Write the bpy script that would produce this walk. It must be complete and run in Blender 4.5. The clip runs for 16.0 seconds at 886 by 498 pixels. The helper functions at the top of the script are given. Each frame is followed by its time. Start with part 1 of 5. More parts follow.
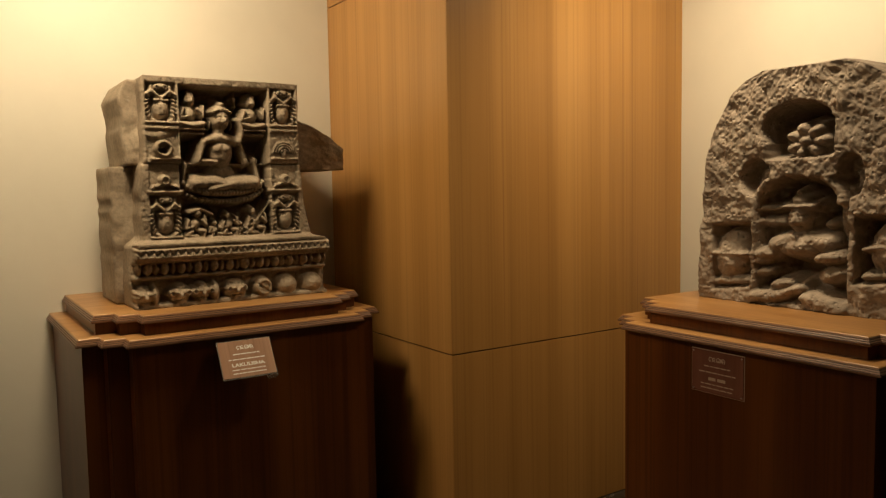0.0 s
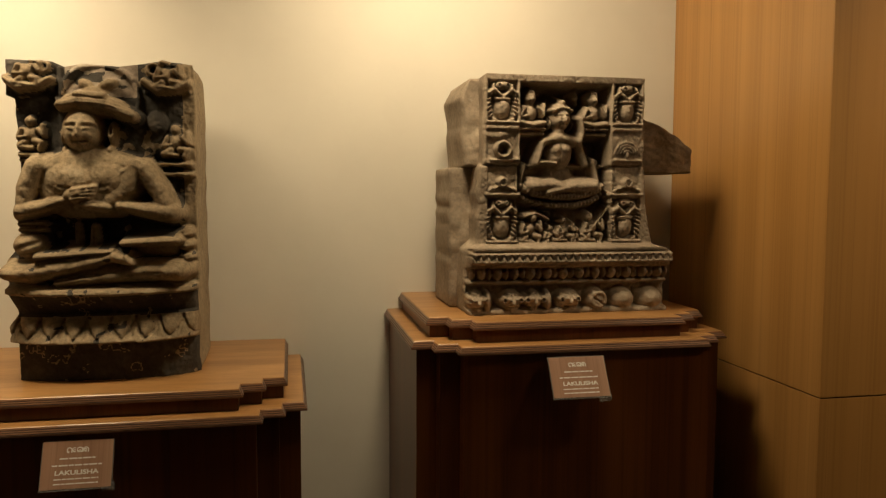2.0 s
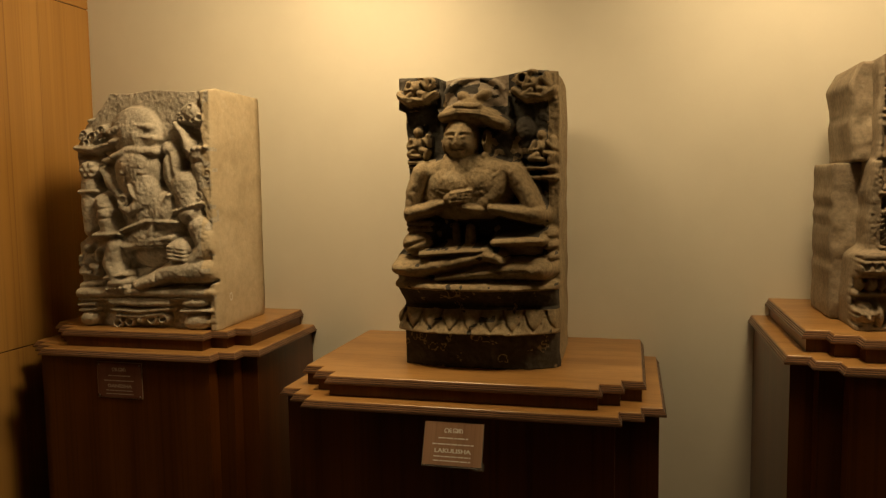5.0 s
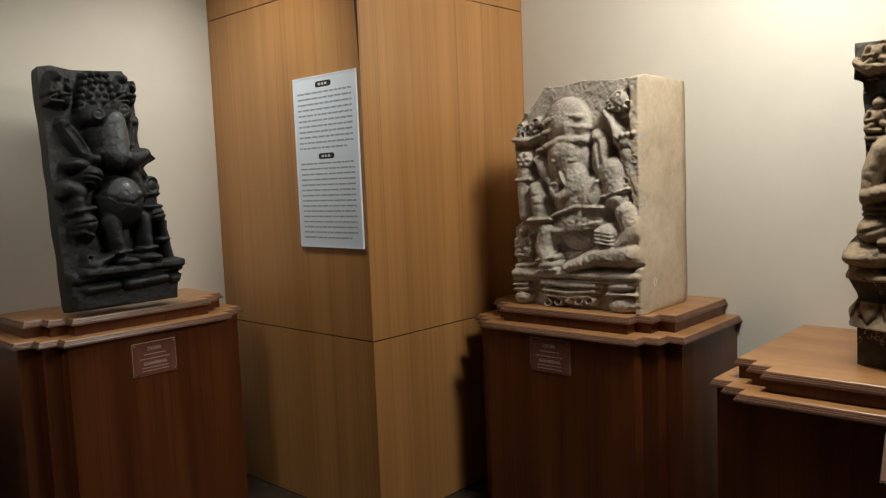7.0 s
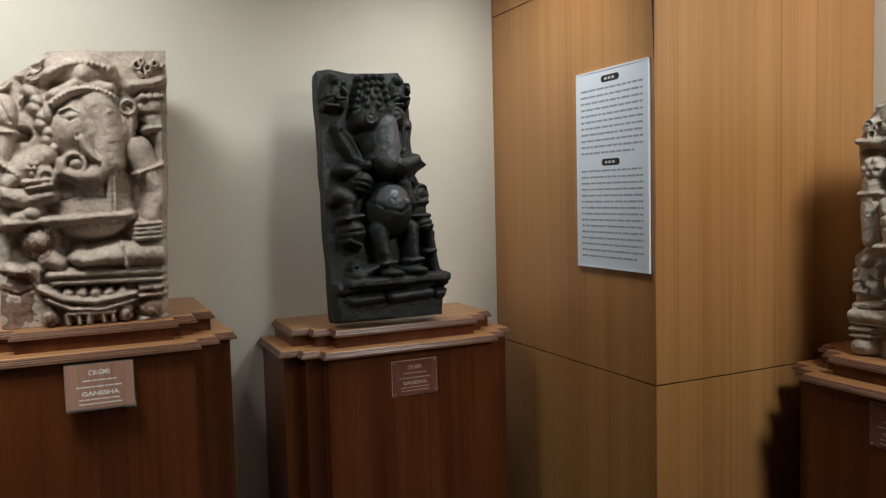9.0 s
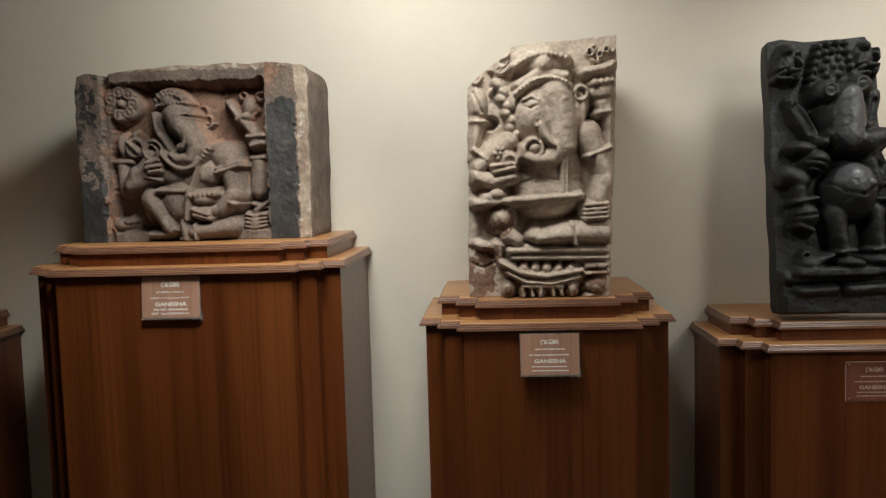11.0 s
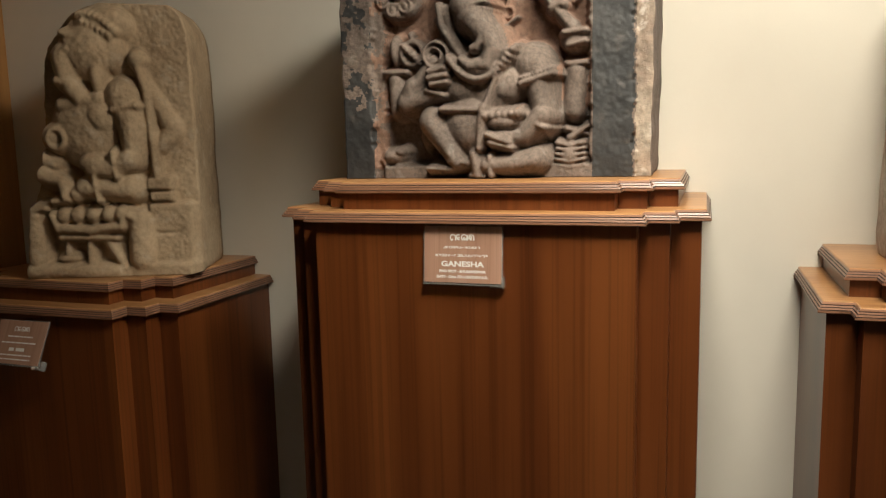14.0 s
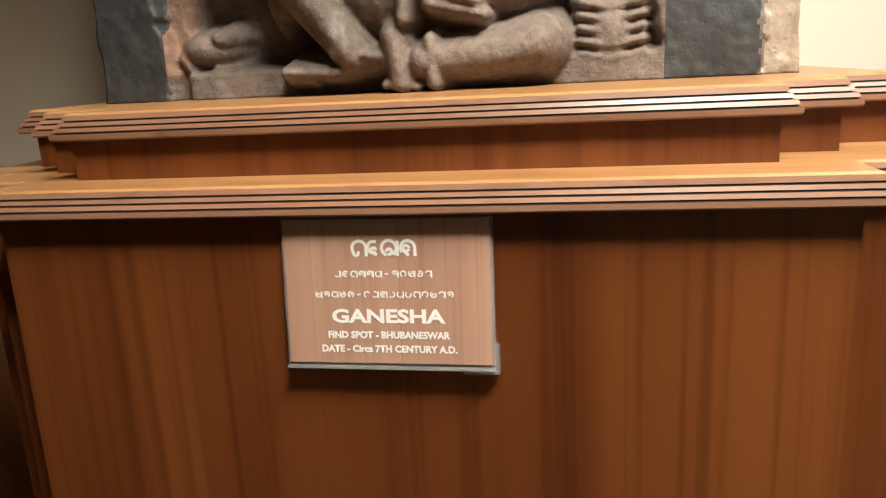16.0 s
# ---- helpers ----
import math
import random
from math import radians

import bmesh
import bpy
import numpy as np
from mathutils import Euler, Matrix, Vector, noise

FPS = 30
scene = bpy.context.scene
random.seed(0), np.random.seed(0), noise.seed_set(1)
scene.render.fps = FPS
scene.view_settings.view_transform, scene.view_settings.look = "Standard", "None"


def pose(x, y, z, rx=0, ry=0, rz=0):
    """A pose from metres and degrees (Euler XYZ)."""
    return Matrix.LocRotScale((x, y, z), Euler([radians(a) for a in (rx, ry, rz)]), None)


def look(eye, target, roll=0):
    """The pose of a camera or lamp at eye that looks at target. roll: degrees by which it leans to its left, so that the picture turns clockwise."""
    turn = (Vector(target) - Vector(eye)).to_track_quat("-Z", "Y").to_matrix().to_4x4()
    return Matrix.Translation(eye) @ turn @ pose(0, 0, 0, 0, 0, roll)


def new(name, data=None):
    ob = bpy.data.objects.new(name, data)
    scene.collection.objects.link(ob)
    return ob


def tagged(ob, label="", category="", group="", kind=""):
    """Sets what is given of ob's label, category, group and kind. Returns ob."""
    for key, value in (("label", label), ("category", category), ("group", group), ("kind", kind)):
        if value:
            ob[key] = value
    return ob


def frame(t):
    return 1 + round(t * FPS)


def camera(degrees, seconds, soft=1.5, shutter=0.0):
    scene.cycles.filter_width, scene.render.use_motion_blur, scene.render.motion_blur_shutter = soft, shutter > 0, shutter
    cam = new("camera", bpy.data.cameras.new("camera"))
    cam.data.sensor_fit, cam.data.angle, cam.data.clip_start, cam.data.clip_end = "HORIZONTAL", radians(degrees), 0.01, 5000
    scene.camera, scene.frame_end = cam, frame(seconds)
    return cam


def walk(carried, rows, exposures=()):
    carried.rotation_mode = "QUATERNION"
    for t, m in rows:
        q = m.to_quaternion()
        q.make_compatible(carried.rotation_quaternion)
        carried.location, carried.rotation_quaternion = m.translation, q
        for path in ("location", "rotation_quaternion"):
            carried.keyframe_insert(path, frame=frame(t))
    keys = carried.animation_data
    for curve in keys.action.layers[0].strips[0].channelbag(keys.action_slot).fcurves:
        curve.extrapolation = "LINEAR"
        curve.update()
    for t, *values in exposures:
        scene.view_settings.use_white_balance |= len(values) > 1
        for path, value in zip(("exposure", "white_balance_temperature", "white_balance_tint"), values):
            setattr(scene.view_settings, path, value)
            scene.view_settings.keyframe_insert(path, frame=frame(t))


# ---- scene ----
cam = camera(59.8, 16.0, soft=1.25)
PATH = [
    (0, (0.712, -0.733, 1.486), (1.819, 0.926, 1.329), -1.0),
    (0.5, (0.717, -0.527, 1.496), (1.76, 1.172, 1.344), -0.2),
    (1, (0.712, -0.435, 1.495), (1.667, 1.315, 1.339), -0.1),
    (1.5, (0.716, -0.415, 1.481), (1.397, 1.461, 1.341), 0.1),
    (2, (0.704, -0.414, 1.5), (1.093, 1.542, 1.352), 0.2),
    (2.5, (0.688, -0.419, 1.514), (0.846, 1.568, 1.355), 0.2),
    (3, (0.663, -0.418, 1.501), (0.624, 1.576, 1.353), -0.0),
    (3.2, (0.64, -0.419, 1.478), (0.551, 1.575, 1.347), -0.0),
    (5.3, (0.631, -0.392, 1.544), (0.044, 1.511, 1.367), -1.1),
    (5.5, (0.63, -0.383, 1.543), (-0.046, 1.491, 1.368), -1.4),
    (6, (0.615, -0.394, 1.546), (-0.274, 1.39, 1.377), -2.0),
    (6.5, (0.564, -0.421, 1.545), (-0.548, 1.233, 1.379), -2.2),
    (7, (0.509, -0.451, 1.539), (-0.839, 1.016, 1.361), -2.3),
    (7.5, (0.451, -0.433, 1.544), (-0.972, 0.962, 1.372), -1.8),
    (8, (0.34, -0.422, 1.535), (-1.134, 0.92, 1.373), -1.7),
    (8.5, (0.248, -0.299, 1.527), (-1.364, 0.873, 1.365), -1.7),
    (9, (0.168, -0.067, 1.554), (-1.635, 0.787, 1.417), -1.4),
    (9.5, (0.114, -0.053, 1.557), (-1.807, 0.49, 1.425), -1.8),
    (9.7, (0.14, -0.026, 1.558), (-1.819, 0.355, 1.43), -2.0),
    (11.8, (0.075, -0.419, 1.529), (-1.899, -0.708, 1.382), -1.1),
    (12, (0.044, -0.455, 1.524), (-1.919, -0.812, 1.383), -1.0),
    (12.3, (0.012, -0.509, 1.532), (-1.93, -0.964, 1.383), -0.8),
    (12.5, (-0.002, -0.557, 1.513), (-1.927, -1.08, 1.377), -0.5),
    (13, (-0.1, -0.638, 1.496), (-1.968, -1.334, 1.341), 0.4),
    (13.5, (-0.329, -0.689, 1.482), (-2.196, -1.38, 1.289), 0.2),
    (14, (-0.669, -0.791, 1.481), (-2.544, -1.432, 1.21), -1.3),
    (14.5, (-0.994, -0.966, 1.48), (-2.927, -1.381, 1.178), -1.4),
    (15, (-1.314, -1.059, 1.434), (-3.234, -1.397, 0.99), -2.6),
    (15.2, (-1.474, -1.066, 1.428), (-3.397, -1.397, 0.989), -2.8),
    (15.5, (-1.662, -1.099, 1.426), (-3.577, -1.452, 0.967), -3.5),
    (16, (-1.859, -1.197, 1.415), (-3.769, -1.551, 0.939), -3.0),
]
walk(cam, [(t, look(eye, target, roll)) for t, eye, target, roll in PATH], [
    (0.0, 0.0, 6800, 10), (2.0, -0.2, 6700, 10), (2.6, -0.45, 6600, 10), (3.2, -0.6, 6500, 10), (5.0, -0.6, 8400, 10), (5.5, -0.5, 8400, 10), (6.0, -0.3, 6700, 10), (6.6, -0.05, 5400, 10),
    (7.2, -0.05, 4750, 10), (8.3, 0.1, 4700, 10), (9.7, 0.02, 4600, 10), (12.0, 0.1, 5050, 10), (12.6, 0.15, 5100, 10), (13.5, 0.55, 5150, 10), (14.5, 0.6, 5200, 10), (15.0, 0.68, 5200, 10), (16.0, 0.95, 5050, 10)])

# ---- light ----
world = bpy.data.worlds.new("room_dark")
scene.world = world
world.use_nodes = True
world.node_tree.nodes["Background"].inputs[0].default_value = (0.9, 0.8, 0.65, 1)
world.node_tree.nodes["Background"].inputs[1].default_value = 0.0
CEILING, GROUND = 2.95, -0.10


def spot(name, x, y, tx, ty, tz, watts, cone=110, colour=(1.0, 0.80, 0.52), radius=0.13):
    """A recessed ceiling spot aimed at a point."""
    data = bpy.data.lights.new(name, "SPOT")
    data.energy, data.color, data.shadow_soft_size = watts, colour, radius
    data.spot_size, data.spot_blend = radians(cone), 1.0
    ob = new(name, data)
    ob.matrix_world = look((x, y, CEILING - 0.03), (tx, ty, tz))
    return ob


spot("spot_wall_a", 1.2, 2.12, 1.7, 3.1, 1.5, 235, 174, radius=0.3)
spot("spot_wall_a", -0.35, 2.12, -1.3, 2.95, 1.7, 300, 165, radius=0.3)
spot("spot_wall_b", -2.1, -0.4, -3.3, -0.9, 1.6, 235, 168, radius=0.35)
spot("spot_pedestal_b", -1.65, -0.85, -2.6, -1.3, 0.85, 280, 78, radius=0.25)
spot("spot_wall_b", -2.5, 1.4, -2.9, 1.6, 1.5, 122, 140, radius=0.3)
spot("spot_wall_c", 3.2, 1.1, 3.7, 1.5, 1.6, 190, 150, radius=0.22)

# ---- materials ----


def material(name):
    m = bpy.data.materials.new(name)
    m.use_nodes = True
    return m, m.node_tree.nodes, m.node_tree.links, m.node_tree.nodes["Principled BSDF"]


def coords(nodes, links, scale, local=True):
    c = nodes.new("ShaderNodeTexCoord")
    g = nodes.new("ShaderNodeMapping")
    g.inputs["Scale"].default_value = scale
    links.new(c.outputs["Object"], g.inputs[0])
    return g.outputs[0]


def noise_node(nodes, links, vec, scale, detail=4.0, rough=0.55, warp=0.0):
    n = nodes.new("ShaderNodeTexNoise")
    n.inputs["Scale"].default_value, n.inputs["Detail"].default_value = scale, detail
    n.inputs["Roughness"].default_value, n.inputs["Distortion"].default_value = rough, warp
    links.new(vec, n.inputs["Vector"])
    return n.outputs["Fac"]


def ramp(nodes, links, fac, stops):
    r = nodes.new("ShaderNodeValToRGB")
    while len(r.color_ramp.elements) < len(stops):
        r.color_ramp.elements.new(0.5)
    for e, (p, c) in zip(r.color_ramp.elements, stops):
        e.position, e.color = p, (*c, 1)
    links.new(fac, r.inputs[0])
    return r.outputs[0]


def mix(nodes, links, fac, a, b, mode="MIX"):
    n = nodes.new("ShaderNodeMix")
    n.data_type, n.blend_type = "RGBA", mode
    for sock, v in ((n.inputs[0], fac), (n.inputs[6], a), (n.inputs[7], b)):
        if isinstance(v, (int, float)):
            sock.default_value = v
        elif isinstance(v, tuple):
            sock.default_value = (*v, 1)
        else:
            links.new(v, sock)
    return n.outputs[2]


def bump(nodes, links, bsdf, height, strength, distance):
    b = nodes.new("ShaderNodeBump")
    b.inputs["Strength"].default_value, b.inputs["Distance"].default_value = strength, distance
    links.new(height, b.inputs["Height"])
    links.new(b.outputs[0], bsdf.inputs["Normal"])


def wood(name, dark, mid, light, scale=(9, 9, 0.55), rough=0.35, streak=0.5, lines_mix=0.4):
    """Veneer with fine upright grain, broad bands and thin dark pores."""
    m, nodes, links, b = material(name)
    v = coords(nodes, links, scale)
    wide = noise_node(nodes, links, v, 1.6, 3, 0.5, 0.3)
    fine = noise_node(nodes, links, coords(nodes, links, (scale[0] * 14, scale[1] * 14, scale[2] * 2.2)), 1.0, 3, 0.6)
    base = ramp(nodes, links, wide, [(0.3, dark), (0.5, mid), (0.72, light)])
    pores = ramp(nodes, links, fine, [(0.35, (0.45, 0.38, 0.33)), (0.52, (1, 1, 1))])
    col = mix(nodes, links, streak, base, pores, "MULTIPLY")
    line = noise_node(nodes, links, coords(nodes, links, (scale[0] * 11, scale[1] * 11, scale[2] * 0.9)), 1.0, 3, 0.6)
    lines = ramp(nodes, links, line, [(0.64, (1, 1, 1)), (0.68, (0.4, 0.32, 0.27))])
    links.new(mix(nodes, links, lines_mix, col, lines, "MULTIPLY"), b.inputs["Base Color"])
    b.inputs["Roughness"].default_value = rough
    bump(nodes, links, b, fine, 0.12, 0.001)
    return m


def stone(name, dark, mid, light, spot_colour=(0.6, 0.55, 0.48), grain=60, rough=0.85, depth=0.003, pits=0.2, patch=0.15, mottle=0.65):
    """Weathered carved stone: broad stains, grain, pits and pale dust."""
    m, nodes, links, b = material(name)
    v = coords(nodes, links, (1, 1, 1))
    broad = noise_node(nodes, links, v, 5, 5, 0.6, 0.4)
    fine = noise_node(nodes, links, v, grain, 5, 0.65)
    mid_n = noise_node(nodes, links, v, 17, 4, 0.6, 0.2)
    col = ramp(nodes, links, broad, [(0.3, dark), (0.5, mid), (0.72, light)])
    col = mix(nodes, links, mottle, col, ramp(nodes, links, fine, [(0.33, (0.4, 0.43, 0.42)), (0.6, (1.0, 1.0, 1.0))]), "MULTIPLY")
    dust = ramp(nodes, links, mid_n, [(0.58, (0, 0, 0)), (0.74, (1, 1, 1))])
    scaled = nodes.new("ShaderNodeMath")
    scaled.operation = "MULTIPLY"
    scaled.inputs[1].default_value = patch * 3
    links.new(dust, scaled.inputs[0])
    links.new(mix(nodes, links, scaled.outputs[0], col, spot_colour), b.inputs["Base Color"])
    b.inputs["Roughness"].default_value = rough
    pit = nodes.new("ShaderNodeTexVoronoi")
    pit.inputs["Scale"].default_value = grain * (1.1 if pits > 0.5 else 2.6)
    links.new(v, pit.inputs["Vector"])
    pit_h = ramp(nodes, links, pit.outputs["Distance"], [(0.08, (0, 0, 0)), (0.3, (1, 1, 1))])
    bump(nodes, links, b, mix(nodes, links, pits, fine, pit_h), 0.9, depth * 1.4)
    return m


def paint(name, colour, rough=0.7, stain=0.08, bumps=0.0006):
    m, nodes, links, b = material(name)
    v = coords(nodes, links, (1, 1, 1))
    n1 = noise_node(nodes, links, v, 1.3, 4, 0.6)
    n2 = noise_node(nodes, links, v, 240, 2, 0.5)
    wear_sheen = tuple(c * (1 - stain) for c in colour)
    links.new(ramp(nodes, links, n1, [(0.35, wear_sheen), (0.65, colour)]), b.inputs["Base Color"])
    b.inputs["Roughness"].default_value = rough
    bump(nodes, links, b, n2, 0.25, bumps)
    return m


def plain(name, colour, rough=0.5, metal=0.0):
    m, nodes, links, b = material(name)
    b.inputs["Base Color"].default_value = (*colour, 1)
    b.inputs["Roughness"].default_value, b.inputs["Metallic"].default_value = rough, metal
    return m


WALL = paint("wall_cream_paint", (0.70, 0.66, 0.565))
# Ceiling is unseen; its dark tone is there to weaken bounced light.
CEIL = paint("ceiling_bounce_cut_paint", (0.30, 0.28, 0.25))
PILLAR = wood("pillar_oak_veneer", (0.36, 0.178, 0.05), (0.42, 0.214, 0.062), (0.48, 0.255, 0.08), (5, 5, 0.16), 0.34, 0.22, 0.34)
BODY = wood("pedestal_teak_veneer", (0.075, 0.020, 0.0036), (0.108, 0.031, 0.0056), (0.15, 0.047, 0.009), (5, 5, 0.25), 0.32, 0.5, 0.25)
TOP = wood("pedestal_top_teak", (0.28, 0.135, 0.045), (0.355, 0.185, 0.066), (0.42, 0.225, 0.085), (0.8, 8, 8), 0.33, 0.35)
EDGE = wood("cornice_walnut_edge", (0.17, 0.085, 0.045), (0.22, 0.115, 0.065), (0.28, 0.15, 0.09), (0.8, 9, 9), 0.3, 0.3)
GROOVE = plain("cornice_groove", (0.03, 0.014, 0.009), 0.6)
# Floor tone is assumed, kept dark so little light bounces back up.
FLOOR = stone("floor_granite", (0.035, 0.026, 0.02), (0.05, 0.04, 0.03), (0.075, 0.06, 0.05), grain=40, rough=0.25, depth=0.0003, patch=0.05)
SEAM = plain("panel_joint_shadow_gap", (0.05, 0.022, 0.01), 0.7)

# ---- helpers for building ----


def part(name, bm, mat, parent=None, label="", smooth=False):
    """Link a bmesh as one mesh object, under a thing when a parent is given."""
    mesh = bpy.data.meshes.new(name)
    bm.to_mesh(mesh)
    bm.free()
    for one in (mat if isinstance(mat, (list, tuple)) else [mat]):
        mesh.materials.append(one)
    if smooth:
        mesh.shade_smooth()
    ob = new(name, mesh)
    if parent:
        ob.parent = parent
    if label:
        ob["label"] = label
    return ob


def box(bm, x0, x1, y0, y1, z0, z1, bevel=0.0):
    made = bmesh.ops.create_cube(bm, size=1.0, matrix=Matrix.LocRotScale(((x0 + x1) / 2, (y0 + y1) / 2, (z0 + z1) / 2), None, (x1 - x0, y1 - y0, z1 - z0)))
    if bevel:
        edges = {e for v in made["verts"] for e in v.link_edges}
        bmesh.ops.bevel(bm, geom=list(edges), offset=bevel, segments=2, affect="EDGES")
    return bm


def solid(name, x0, x1, y0, y1, z0, z1, mat, label, category, kind="structure", bevel=0.0):
    ob = part(name, box(bmesh.new(), x0, x1, y0, y1, z0, z1, bevel), mat)
    return tagged(ob, label, category, kind=kind)


# ---- the room ----
# WD: the unseen south wall, set far back to weaken bounce.
WA, WB, WC, WD = 3.16, -3.38, 4.09, -8.5
solid("floor", WB - 0.2, WC + 0.2, WD - 0.2, WA + 0.2, GROUND - 0.15, GROUND, FLOOR, "assumed granite floor, kept dark to cut light from below", "floor")
solid("ceiling", WB - 0.2, WC + 0.2, WD - 0.2, WA + 0.2, CEILING, CEILING + 0.15, CEIL, "unseen plain ceiling, darkened to cut bounced light", "ceiling")
solid("wall_north", WB - 0.2, WC + 0.2, WA, WA + 0.2, GROUND, CEILING, WALL, "cream painted plaster gallery wall, lit from above", "wall")
solid("wall_west", WB - 0.2, WB, WD, WA, GROUND, CEILING, WALL, "cream painted plaster gallery wall with soft shadows", "wall")
solid("wall_east", WC, WC + 0.2, WD, WA, GROUND, CEILING, WALL, "cream painted plaster gallery wall beside oak pillar", "wall")
solid("wall_south", WB - 0.2, WC + 0.2, WD - 0.2, WD, GROUND, CEILING, WALL, "plain cream painted wall closing the gallery", "wall")


def pillar(name, x0, x1, y0, y1, seams, label):
    """A boxed corner pillar clad in veneer sheets with narrow open joints."""
    base = new(name)
    tagged(base, label, "pillar", kind="structure")
    core = part("core", box(bmesh.new(), x0 + 0.006, x1 - 0.006, y0 + 0.006, y1 - 0.006, GROUND, CEILING), SEAM, base)
    zs = [GROUND, *seams, CEILING]
    for a, b in zip(zs, zs[1:]):
        part("veneer_panel", box(bmesh.new(), x0, x1, y0, y1, a + 0.0025, b - 0.0025, 0.0015), PILLAR, base)
    return base


pillar("pillar_northwest", WB, -2.135, 1.922, WA, (0.8, 2.466), "square oak veneered corner pillar with an information board")
pillar("pillar_northeast", 2.58, WC, 2.01, WA, (0.757, 2.47), "square oak veneered corner pillar with horizontal panel joint")
pillar("pillar_southwest", WB, -2.2, -4.75, -3.75, (0.8, 2.466), "oak veneered corner pillar beside a carved figure")

# ---- pedestals ----


def plan(w, d, sx, sy, o=0.0):
    """Outline of a pedestal with twice-stepped front corners, grown by o."""
    w, d = w + o, d + o
    left = [(-w, 0), (-w, -d + 2 * sy), (-w + sx, -d + 2 * sy), (-w + sx, -d + sy), (-w + 2 * sx, -d + sy), (-w + 2 * sx, -d)]
    return left + [(-x, y) for x, y in reversed(left)]


def loft(w, d, sx, sy, levels, mats=()):
    """A solid through (height, growth) levels of the stepped plan."""
    bm = bmesh.new()
    rings = [[bm.verts.new((x, y, z)) for x, y in plan(w, d, sx, sy, o)] for z, o in levels]
    for i, (a, b) in enumerate(zip(rings, rings[1:])):
        for j in range(len(a)):
            f = bm.faces.new((a[j - 1], a[j], b[j], b[j - 1]))
            f.material_index = mats[i] if mats else 0
    top = bm.faces.new(rings[-1])
    top.material_index = mats[-1] if mats else 0
    bm.faces.new(rings[0][::-1])
    bmesh.ops.recalc_face_normals(bm, faces=bm.faces)
    return bm


def pedestal(m, w, d, z, sx=0.075, sy=0.07, tier=0.068, label=""):
    """w: half width of the lower cornice, d: its depth from the wall, z: its lower lip."""
    base = new("display_pedestal")
    base.matrix_world = m
    tagged(base, label, "pedestal", "pedestals along the walls")
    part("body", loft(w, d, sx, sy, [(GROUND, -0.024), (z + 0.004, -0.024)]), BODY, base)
    lip = [(z, -0.028), (z, -0.002), (z + 0.002, 0.0), (z + 0.0075, 0.0), (z + 0.008, -0.005), (z + 0.0092, -0.005), (z + 0.0097, -0.0025), (z + 0.0140, -0.0045),
           (z + 0.0144, -0.009), (z + 0.0156, -0.009), (z + 0.016, -0.0065), (z + 0.0200, -0.0085), (z + 0.0204, -0.013), (z + 0.0216, -0.013), (z + 0.022, -0.0105), (z + 0.0275, -0.0125), (z + 0.030, -0.0155)]
    kinds = [1, 1, 1, 2, 2, 2, 1, 2, 2, 2, 1, 2, 2, 2, 1, 0, 0]
    part("lower_cornice", loft(w, d, sx, sy, lip, kinds), [TOP, EDGE, GROOVE], base, "grooved walnut-edged cornice")
    w2, d2 = w - tier, d - tier
    z2 = z + 0.076
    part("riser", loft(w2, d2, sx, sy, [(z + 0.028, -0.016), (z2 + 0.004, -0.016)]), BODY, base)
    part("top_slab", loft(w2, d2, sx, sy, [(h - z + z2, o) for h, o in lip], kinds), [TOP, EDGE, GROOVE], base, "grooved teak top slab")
    return base


NORTH = lambda x: pose(x, WA - 0.004, 0)
WEST = lambda y: pose(WB + 0.004, y, 0, 0, 0, 90)
EAST = lambda y: pose(WC - 0.004, y, 0, 0, 0, -90)
PEDESTALS = {
    "p0": (EAST(0.98), 0.68, WC - 3.10, 0.885, "wide teak pedestal with stepped cornice under an arched stone relief"),
    "p1": (NORTH(1.768), 0.635, WA - 2.20, 0.922, "teak pedestal with stepped cornice under a many-figured stone shrine"),
    "p2": (NORTH(0.028), 0.73, WA - 2.187, 0.72, "low broad teak pedestal with stepped cornice under a seated figure"),
    "p3": (NORTH(-1.467), 0.57, WA - 2.407, 0.814, "teak pedestal with stepped cornice beside the oak pillar"),
    "p4": (WEST(1.21), 0.555, -2.825 - WB, 0.899, "narrow reddish teak pedestal under a black stone figure"),
    "p5": (WEST(-0.025), 0.487, -2.664 - WB, 1.03, "teak pedestal with stepped cornice under a tall pale relief"),
    "p6": (WEST(-1.386), 0.613, -2.571 - WB, 1.272, "tall reddish teak pedestal under a square painted relief"),
    "p7": (WEST(-2.94), 0.49, -2.638 - WB, 0.938, "dark teak pedestal with stepped cornice beside a corner pillar"),
}
for key, (m, w, d, z, label) in PEDESTALS.items():
    pedestal(m, w, d, z, label=label)

# ---- carved stones ----
SANDSTONE = stone("sandstone_brown", (0.21, 0.16, 0.11), (0.31, 0.24, 0.17), (0.41, 0.33, 0.24), (0.48, 0.41, 0.33), depth=0.002, mottle=0.5)
LATERITE = stone("laterite_rough", (0.19, 0.15, 0.115), (0.28, 0.22, 0.17), (0.37, 0.30, 0.235), (0.43, 0.37, 0.31), grain=34, depth=0.006, pits=0.6, mottle=0.5)
OCHRE = stone("ochre_sandstone", (0.21, 0.15, 0.085), (0.30, 0.22, 0.13), (0.38, 0.29, 0.18), (0.45, 0.37, 0.26))
# Sooty black that also carries painted shade for recesses and undersides.
SOOT_SHADE = stone("soot_and_shade_stone", (0.022, 0.018, 0.014), (0.045, 0.037, 0.028), (0.10, 0.08, 0.06), (0.22, 0.18, 0.13), grain=45, patch=0.08)
PALE = stone("pale_khondalite", (0.40, 0.35, 0.28), (0.51, 0.45, 0.37), (0.60, 0.53, 0.44), (0.64, 0.59, 0.51), depth=0.0024, mottle=0.5)
